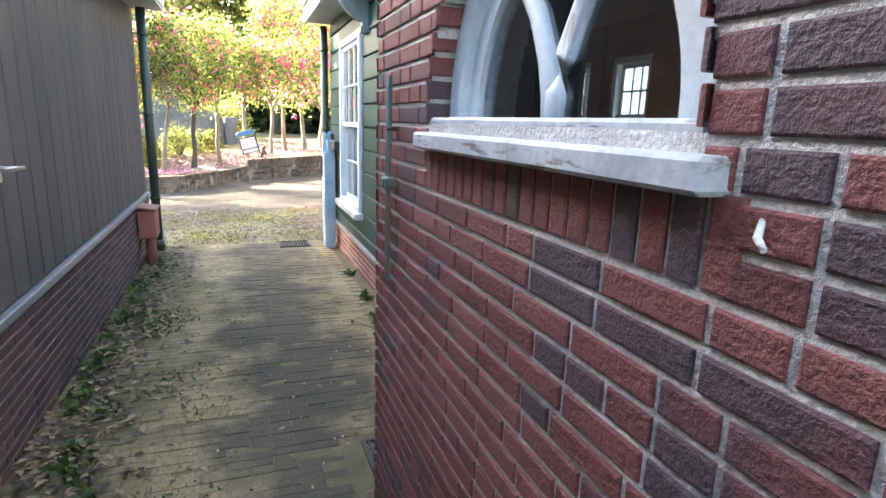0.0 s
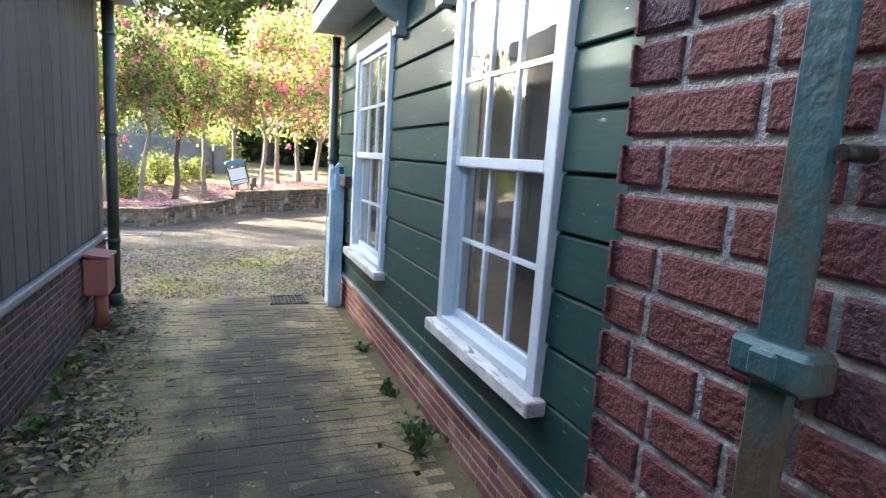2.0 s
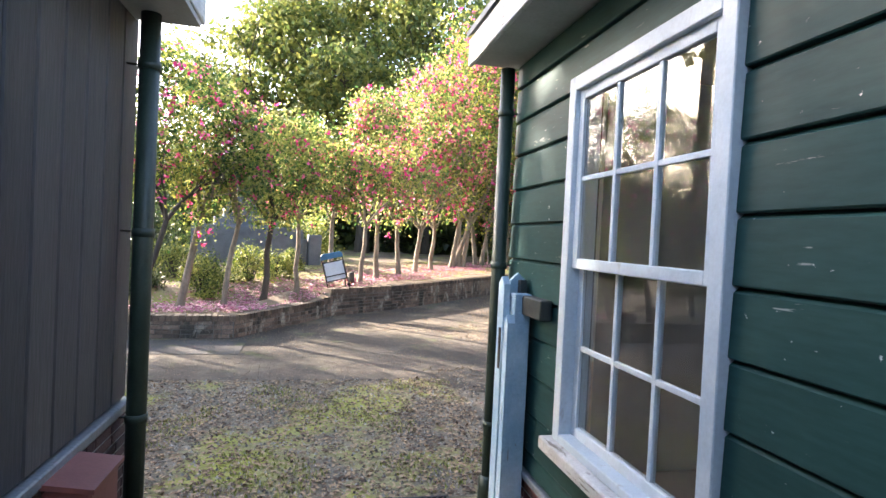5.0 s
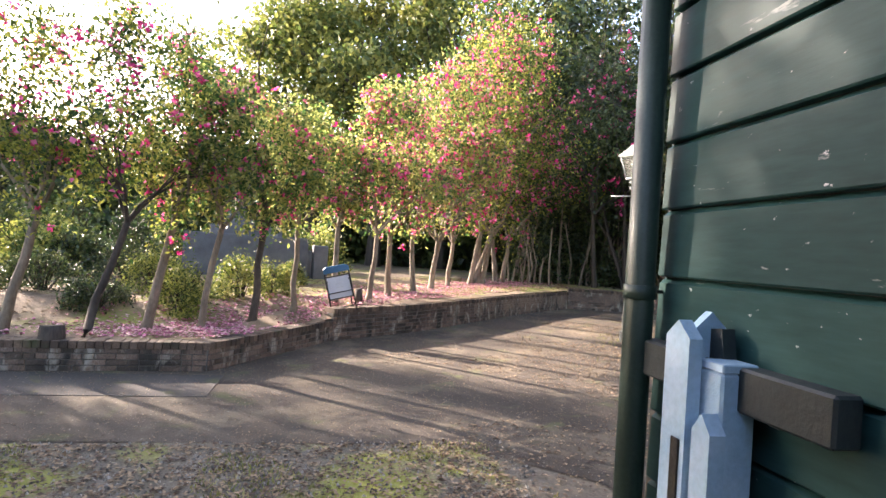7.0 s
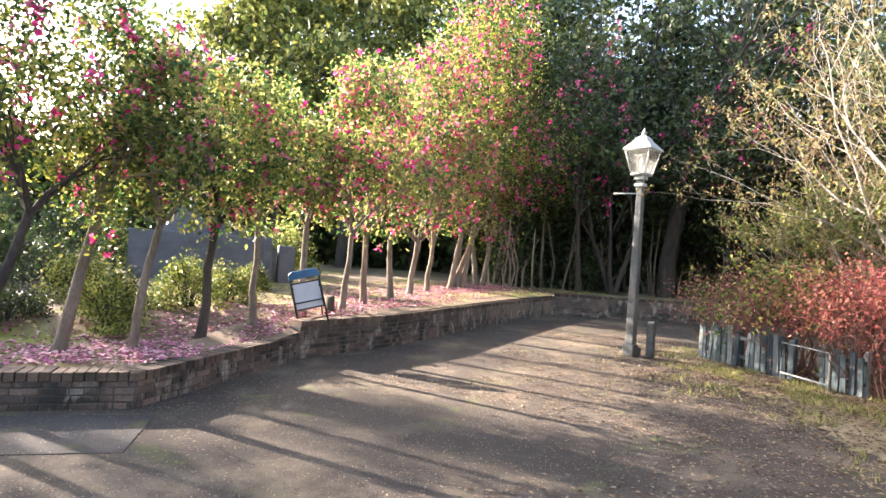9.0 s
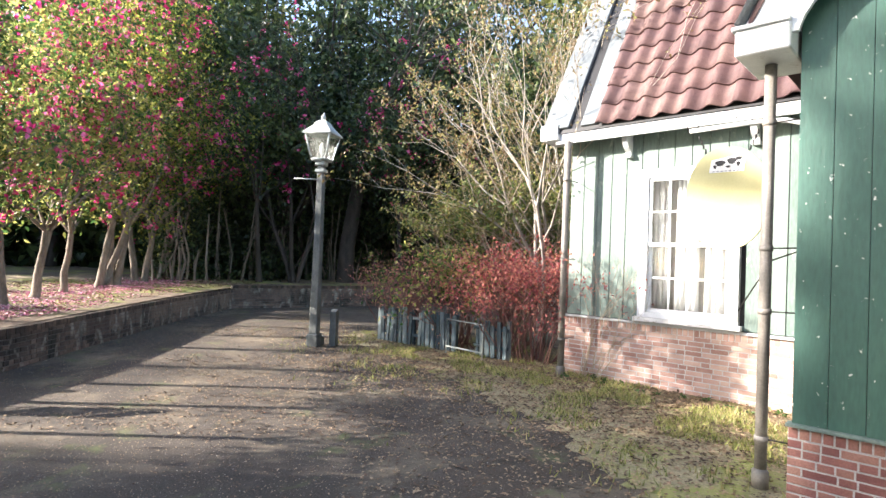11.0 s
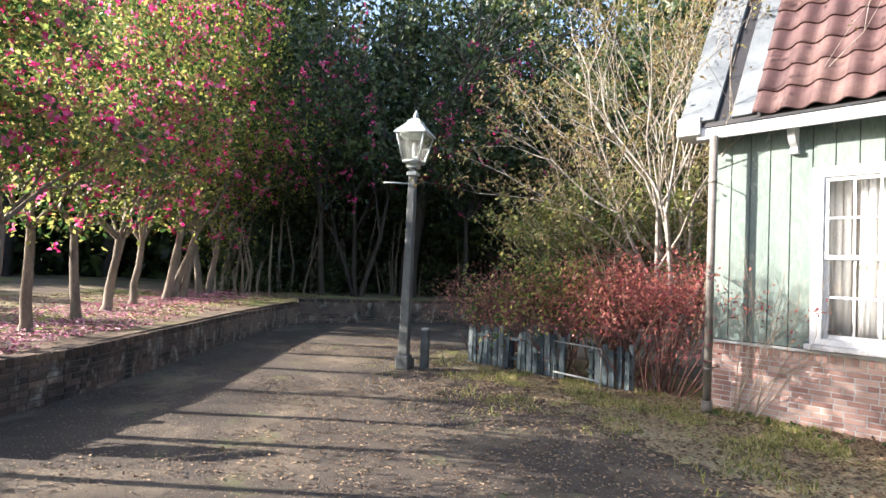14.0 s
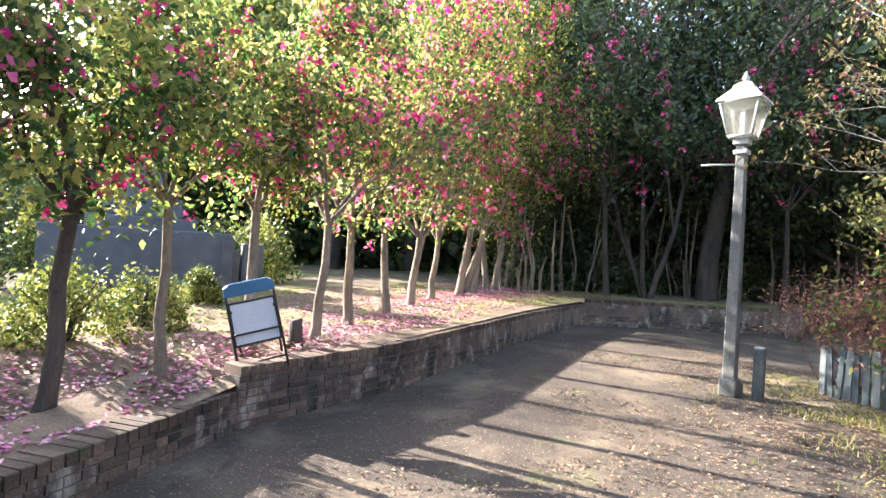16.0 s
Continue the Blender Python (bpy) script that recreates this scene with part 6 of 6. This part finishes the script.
box(bm, -0.15, 0.15, -0.019, -0.0165, 0.24, 0.262)
part("plate_bar", bm, WHITE, sg, "white bar under the emblem")
bm = bm_new()
prism(bm, [(-0.15, 0.262), (0.15, 0.262), (0.16, 0.34), (0.1, 0.395), (-0.02, 0.375), (-0.13, 0.36)], "y", -0.0188, -0.016)
part("emblem_ground", bm, WHITE, sg, "white ground of the emblem")
for k in range(7):
    bm = bm_new()
    box(bm, -0.12 + 0.035 * k, -0.12 + 0.035 * k + 0.022, -0.0215, -0.0195, 0.246, 0.254)
    part("text_bar", bm, FLASH, sg)
for cx, cz, rx_, rz_ in ((-0.055, 0.325, 0.045, 0.026), (0.045, 0.34, 0.04, 0.03), (0.105, 0.36, 0.026, 0.016), (-0.1, 0.295, 0.014, 0.018), (0.015, 0.29, 0.022, 0.011), (0.1, 0.31, 0.016, 0.022)):
    bm = bm_new()
    prism(bm, [(cx + rx_ * math.cos(a) * (1 + 0.2 * math.sin(3 * a)), cz + rz_ * math.sin(a)) for a in (i * math.tau / 14 for i in range(14))], "y", -0.021, -0.0185)
    part("emblem_patch", bm, BLACK, sg, "black patch of the emblem")
for s in (-1, 1):
    for k in range(4):
        bm = bm_new()
        tube(bm, [(s * (0.19 + 0.02 * k), 0, 0.43 + 0.045 * k), (s * (0.195 + 0.02 * k), 0.006 * (-1) ** k, 0.475 + 0.045 * k)], [0.008, 0.008], 6)
        part("chain_link", bm, IRON, sg)
arm = thing("sign_bracket", pose(5.9, 8.1, 2.8), "curved white iron bracket holding the sign", "bracket")
bm = bm_new()
tube(bm, [(0, 0, -0.05), (0, 0.12, 0.0), (0, 0.3, 0.06), (0, 0.55, 0.075), (0, 1.1, 0.065)], [0.022] * 5, 8)
part("arm", bm, WHITE, arm)
bm = bm_new()
tube(bm, [(0, 0.6, 0.06), (0, 0.52, 0.15), (0, 0.62, 0.2), (0, 0.7, 0.13)], [0.006] * 4, 6)
tube(bm, [(0, 1.0, 0.06), (0, 1.05, 0.15), (0, 1.14, 0.14), (0, 1.12, 0.07)], [0.006] * 4, 6)
part("scroll", bm, IRON, arm)
# stay wires of the pipe
for k, (a, b) in enumerate((((4.87, 8.28, 1.55), (5.4, 8.6, 1.2)), ((4.87, 8.28, 1.6), (5.6, 8.12, 1.75)))):
    bm = bm_new()
    tube(bm, [a, b], [0.006, 0.006], 6)
    tagged(part("stay_wire", bm, IRON), "thin dark stay wire tied to the pipe", "wire")

# ---- litter, grass and weeds ----
g = np.random.default_rng(3)


def scatter(name, xy, z, size, material, label, category, seed, flat=0.9, lift=0.01, aspect=0.55):
    cen = np.column_stack([xy, z + g.uniform(0.001, lift, len(xy))])
    ob = new(name, leaf_mesh(name, cen, size, material, seed=seed, flat=flat, fold=0.35, aspect=aspect))
    return tagged(ob, label, category, "", "stuff")


def clear(xy):
    """Keeps what lies on open ground: off the walls and the planter."""
    x, y = xy[:, 0], xy[:, 1]
    e = np.array([edge_y(a) for a in x])
    house = ((x > 7.4) & (y < 11.4)) | ((x > 4.75) & (y < 8.1)) | ((x > 1.0) & (y < 7.0 + 0.08 * (x - 1))) | ((x < -0.95) & (y < 6.95)) | ((x > 0.42) & (y < 1.9))
    return xy[(y < e - 0.03) & ~house]


xy = clear(np.column_stack([g.uniform(-3, 8.2, 38000), g.uniform(6.9, 19, 38000)]))
dens = np.array([noise.noise((a * 0.5, b * 0.5, 3.0)) for a, b in xy])
right = xy[:, 0] - 0.55 * (xy[:, 1] - 9.5)
xy = xy[(dens + 0.22 * (right - 1.2) > 0.05 * g.normal(size=len(xy)))]
scatter("fallen_leaves", xy, 0.002, 0.036, LITTER, "dry brown leaves strewn over the ground", "leaf litter", 1)
xy = clear(np.column_stack([g.uniform(-2.5, 1.4, 10000), g.uniform(7.0, 9.7, 10000)]))
scatter("gravel_leaves", xy, 0.0, 0.037, LITTER, "dry leaves among mossy gravel", "leaf litter", 2)
k = 2600
xy = np.column_stack([-0.93 + np.abs(g.normal(0, 0.24, k)), g.uniform(0.5, 6.9, k)])
scatter("alley_leaves", xy, 0.006, 0.05, LITTER_DARK, "curled brown leaves along the shed plinth", "leaf litter", 4, lift=0.03)
xy = np.column_stack([g.uniform(-0.9, 1.0, 500), g.uniform(1.0, 7.0, 500)])
scatter("alley_specks", clear(xy), 0.006, 0.022, LITTER, "small dry leaf bits on the mossy paving", "leaf litter", 6)
xy = clear(np.column_stack([g.uniform(-4, 8, 52000), g.uniform(9.6, 21, 52000)]))
scatter("road_bits", xy, 0.001, 0.017, LITTER, "tiny leaf bits and twigs on the dusty lane", "leaf litter", 15)
xy = clear(np.column_stack([g.uniform(-4, 8, 9000), g.uniform(8.0, 21, 9000)]))
scatter("road_grit", xy, 0.001, 0.014, PEBBLE, "small pale grit on the dusty lane", "grit", 16, flat=0.7)
# planter litter and petals
xy = np.column_stack([g.uniform(-6, 9, 46000), g.uniform(11.9, 25, 46000)])
e = np.array([edge_y(a) for a in xy[:, 0]])
xy = xy[(xy[:, 1] > e + 0.3) & (xy[:, 1] < e + 7)]
zb = np.array([bed_height(a, b) + 0.05 * noise.noise((a * 0.9, b * 0.9, 0)) for a, b in xy])
half = g.random(len(xy)) < 0.5
scatter("planter_leaves", xy[half], zb[half] + 0.005, 0.055, LITTER, "dry leaves on the planter soil", "leaf litter", 7, lift=0.02)
spots = np.array([(x, y) for x, y, *_ in ROW[6:] + FAR_ROW])
c = spots[g.integers(0, len(spots), 10000)] + g.normal(size=(10000, 2)) * (0.6, 0.8) + (0.1, -0.3)
e = np.array([edge_y(a) for a in c[:, 0]])
c = c[c[:, 1] > e + 0.25]
zb = np.array([bed_height(a, b) + 0.05 * noise.noise((a * 0.9, b * 0.9, 0)) for a, b in c])
scatter("fallen_petals", c, zb + 0.012, 0.05, PETAL, "fallen pink petals carpeting the planter", "petals", 8, lift=0.02, aspect=0.9)
# pebbles
k = 3600
xy = clear(np.column_stack([g.uniform(-2.5, 1.6, k), g.uniform(7.05, 9.75, k)]))
vs, fs = [], []
for a, b in xy:
    r = g.uniform(0.006, 0.018)
    j = len(vs)
    an = g.uniform(0, 3)
    for m in range(4):
        vs.append((a + r * math.cos(an + m * 1.57), b + r * math.sin(an + m * 1.57), -0.006))
    vs.append((a + g.uniform(-0.3, 0.3) * r, b, r * 0.75))
    fs.extend([(j + m, j + (m + 1) % 4, j + 4) for m in range(4)])
me = bpy.data.meshes.new("gravel_stones")
me.from_pydata(vs, [], fs)
me.materials.append(PEBBLE)
tagged(new("gravel_stones", me), "loose grey gravel stones beyond the alley", "gravel", "", "stuff")


GRASS_BROAD = mat("weed_leaf", [(0.03, 0.075, 0.02), (0.08, 0.15, 0.03)], 4, 40, 0.5, 0.0, island=0.6, leafy=0.3, contrast=0.1)


def blades(name, xy, z, h, material, label, seed):
    """Upright grass blades."""
    cen = np.column_stack([xy, np.full(len(xy), z)])
    rg = np.random.default_rng(seed)
    n = len(xy)
    a = rg.uniform(0, math.tau, n)
    hh = h * rg.uniform(0.4, 1.2, n)
    w = 0.005 + 0.005 * rg.random(n)
    lean = rg.normal(size=(n, 2)) * 0.45
    v = np.empty((n, 3, 3))
    v[:, 0] = cen + np.column_stack([np.cos(a) * w, np.sin(a) * w, np.zeros(n)])
    v[:, 1] = cen - np.column_stack([np.cos(a) * w, np.sin(a) * w, np.zeros(n)])
    v[:, 2] = cen + np.column_stack([lean * hh[:, None], hh])
    me = bpy.data.meshes.new(name)
    me.from_pydata([tuple(q) for q in v.reshape(-1, 3)], [], [(3 * i, 3 * i + 1, 3 * i + 2) for i in range(n)])
    me.materials.append(material)
    tagged(new(name, me), label, "grass", "", "stuff")


c = np.array([(6.7, 14.4), (6.9, 13.6), (6.8, 12.8), (6.9, 12.0), (6.3, 13.0), (6.9, 11.2), (6.6, 10.6), (7.1, 10.0), (6.9, 9.4), (6.2, 9.6), (5.6, 9.0), (7.2, 9.0), (6.6, 8.6)])
xy = clear(c[g.integers(0, len(c), 17000)] + g.normal(size=(17000, 2)) * (1.0, 0.9))
scatter("house_leaves", xy, 0.006, 0.045, LITTER, "dry leaves before the fence and house", "leaf litter", 14, lift=0.02)
xy = clear(c[g.integers(0, len(c), 24000)] + g.normal(size=(24000, 2)) * (0.75, 0.7))
xy = xy[np.array([noise.noise((a * 1.6, b * 1.6, 7.0)) for a, b in xy]) > 0.06]
blades("grass", xy, 0.004, 0.07, GRASS, "short green grass beside the fence and house", 9)
xy = clear(np.column_stack([g.uniform(-2.2, 1.6, 14000), g.uniform(7.0, 9.7, 14000)]))
xy = xy[np.array([noise.noise((a * 1.3, b * 1.3, 2.0)) for a, b in xy]) > 0.1]
blades("moss_grass", xy, -0.006, 0.03, GRASS, "mossy short grass in the gravel", 10)


xy = np.column_stack([-0.92 + np.abs(g.normal(0, 0.3, 9000)), g.uniform(1.0, 4.6, 9000)])
xy = xy[np.array([noise.noise((a * 2.6, b * 1.7, 5.0)) for a, b in xy]) > 0.12]
blades("alley_moss", xy, 0.004, 0.018, GRASS_BROAD, "low green moss along the damp shed plinth", 18)


def weed(x, y, s, seed, n=26):
    rg = np.random.default_rng(seed)
    a = rg.uniform(0, math.tau, n)
    r = np.abs(rg.normal(0, 0.5, n)) * s
    cen = np.column_stack([np.cos(a) * r, np.sin(a) * r, rg.uniform(0.01, 0.8, n) * s])
    t = thing("weed", pose(x, y, -0.004), "small green weed at the wall's foot", "weed", "wall weeds")
    leaf_part("foliage", cen, 0.045, GRASS_BROAD, t, seed=seed, aspect=0.75)
    bm = bm_new()
    for q in cen[::3]:
        tube(bm, [(0, 0, 0), tuple(q * 0.6), tuple(q)], [0.003, 0.002, 0.002], 4, cap=False)
    part("stalk", bm, GRASS_BROAD, t)["kind"] = "stuff"


rng = random.Random(31)
for i in range(26):
    weed(-0.9 + abs(rng.gauss(0, 0.09)), 1.6 + i * 0.185 + rng.uniform(-0.1, 0.1), rng.uniform(0.05, 0.13), 500 + i, rng.randint(12, 34))
for i, (x, y, s) in enumerate(((0.93, 3.75, 0.2), (0.98, 3.95, 0.14), (0.97, 4.5, 0.08), (1.0, 5.3, 0.06))):
    weed(x, y, s, 540 + i, 46)
for i in range(12):
    weed(7.15 + rng.uniform(-0.15, 0.15), 8.4 + i * 0.25, 0.07, 560 + i, 16)

# ---- bricks and pavers, last ----
def cut_arch(z):
    """What the window, its sill and the upright course take out of a course."""
    if 1.34 < z < 1.445:
        return (-1.35, -0.41)
    if z >= 1.445 and arch_half(z) > 0.02:
        return (-ym - arch_half(z) - 0.004, -ym + arch_half(z) + 0.004)
    return None


west = facing_west(BX + 0.012, 0, 0)
z = 1.505
while z < 1.9:
    w = arch_half(z + 0.02)
    for side in (-1, 1):
        ob = new("brick", brick_mesh(BRICK.name, BRICK, 0.2, 0.01, 0.05))
        ob.parent = wall_brick
        ob.matrix_basis = pose(BX + 0.055, ym + side * (w + 0.002), z + 0.021, 0, 0, 0 if side > 0 else 180) @ Matrix.Diagonal((0.55, 1.0, 0.85, 1))
    z += 0.0535
lay(wall_brick, west, -BY, 0.6, 0.0, 3.0, 0.185, 0.0535, 0.011, 0.006, BRICK,
    None, lambda u, z: u < -0.15 and 0.95 < z < 1.95, cut_arch, "brickshed", True, 300)
for i in range(19):
    ob = new("brick", brick_mesh(BRICK.name, BRICK, 0.2, 0.01, 0.05))
    ob.parent = wall_brick
    ob.matrix_basis = west @ Matrix.LocRotScale((-1.322 + 0.0507 * i, 0, 1.39), Euler((0, radians(90), 0)), (0.1 / 0.2, 0.6, 0.043 / 0.05))
lay(wall_brick, pose(0, BY - 0.01, 0, 0, 0, 180), -1.06, -BX, 0.0, 2.6, 0.185, 0.0535, 0.011, 0.006, BRICK, None, lambda u, z: False, None, "brickreturn")
east = pose(LX + 0.008, 0, 0, 0, 0, 90)
lay(plinth_charcoal, east, -1.0, LY, 0.0, 0.6, 0.19, 0.054, 0.011, 0.005, BRICK_DARK, None, lambda u, z: u > 2.0, None, "leftplinth")
lay(plinth_clap, facing_west(GX - 0.005, 0, 0), -GY, -BY, 0.0, 0.3, 0.19, 0.054, 0.011, 0.005, BRICK_RED, None, None, None, "clapplinth")
lay(plinth_wing, facing_west(VX + 0.01, 0, 0), -VY1 - 0.02, -VY0 + 0.2, 0.0, 0.42, 0.2, 0.06, 0.012, 0.005, BRICK_RED, None, None, None, "wingplinth")
for i in range(16):
    ob = new("brick", brick_mesh(BRICK_RED.name, BRICK_RED, 0.2, 0.01, 0.05))
    ob.parent = plinth_wing
    ob.matrix_basis = facing_west(VX + 0.01, 0, 0) @ Matrix.LocRotScale((-VY1 + 0.01 + 0.066 * i, 0, 0.458), Euler((0, radians(90), 0)), (0.07 / 0.2, 0.5, 0.054 / 0.05))
lay(plinth_front, facing_west(HX, 0, 0), -11.42, -8.1, 0.0, 0.71, 0.2, 0.06, 0.012, 0.005, BRICK_PALE, None, None, None, "houseplinth")
for i in range(50):
    ob = new("brick", brick_mesh(BRICK_PALE.name, BRICK_PALE, 0.2, 0.01, 0.05))
    ob.parent = plinth_front
    ob.matrix_basis = facing_west(HX, 0, 0) @ Matrix.LocRotScale((-11.39 + 0.066 * i, 0, 0.752), Euler((0, radians(90), 0)), (0.08 / 0.2, 0.5, 0.054 / 0.05))

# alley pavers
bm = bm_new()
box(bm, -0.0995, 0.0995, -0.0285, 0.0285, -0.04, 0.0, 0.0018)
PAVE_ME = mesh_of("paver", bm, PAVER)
rng = random.Random(8)
vs, fs, count, row = [], [], 0, 0
y = 6.95
while y > -2.5:
    x = -0.92 + (row % 2) * 0.1
    while x < 0.97:
        if not (x > 0.36 and y < 1.95) and not (0.34 < x + 0.02 < 0.86 and 6.6 < y < 7.05) and not (0.42 < x + 0.05 < 0.82 and 1.98 < y < 2.42):
            b = Matrix.LocRotScale((x, y, rng.uniform(-0.002, 0.004)), Euler((rng.uniform(-0.015, 0.015), rng.uniform(-0.01, 0.01), rng.uniform(-0.012, 0.012))), (1, 1, 1))
            if 2.4 < y < 4.5 and count < 300:
                ob = new("paver", PAVE_ME)
                ob.parent, ob.matrix_basis = alley_floor, b
                count += 1
            else:
                k = len(vs)
                vs.extend(tuple(b @ v.co) for v in PAVE_ME.vertices)
                fs.extend(tuple(k + i for i in p.vertices) for p in PAVE_ME.polygons)
        x += 0.202
    y -= 0.06
    row += 1
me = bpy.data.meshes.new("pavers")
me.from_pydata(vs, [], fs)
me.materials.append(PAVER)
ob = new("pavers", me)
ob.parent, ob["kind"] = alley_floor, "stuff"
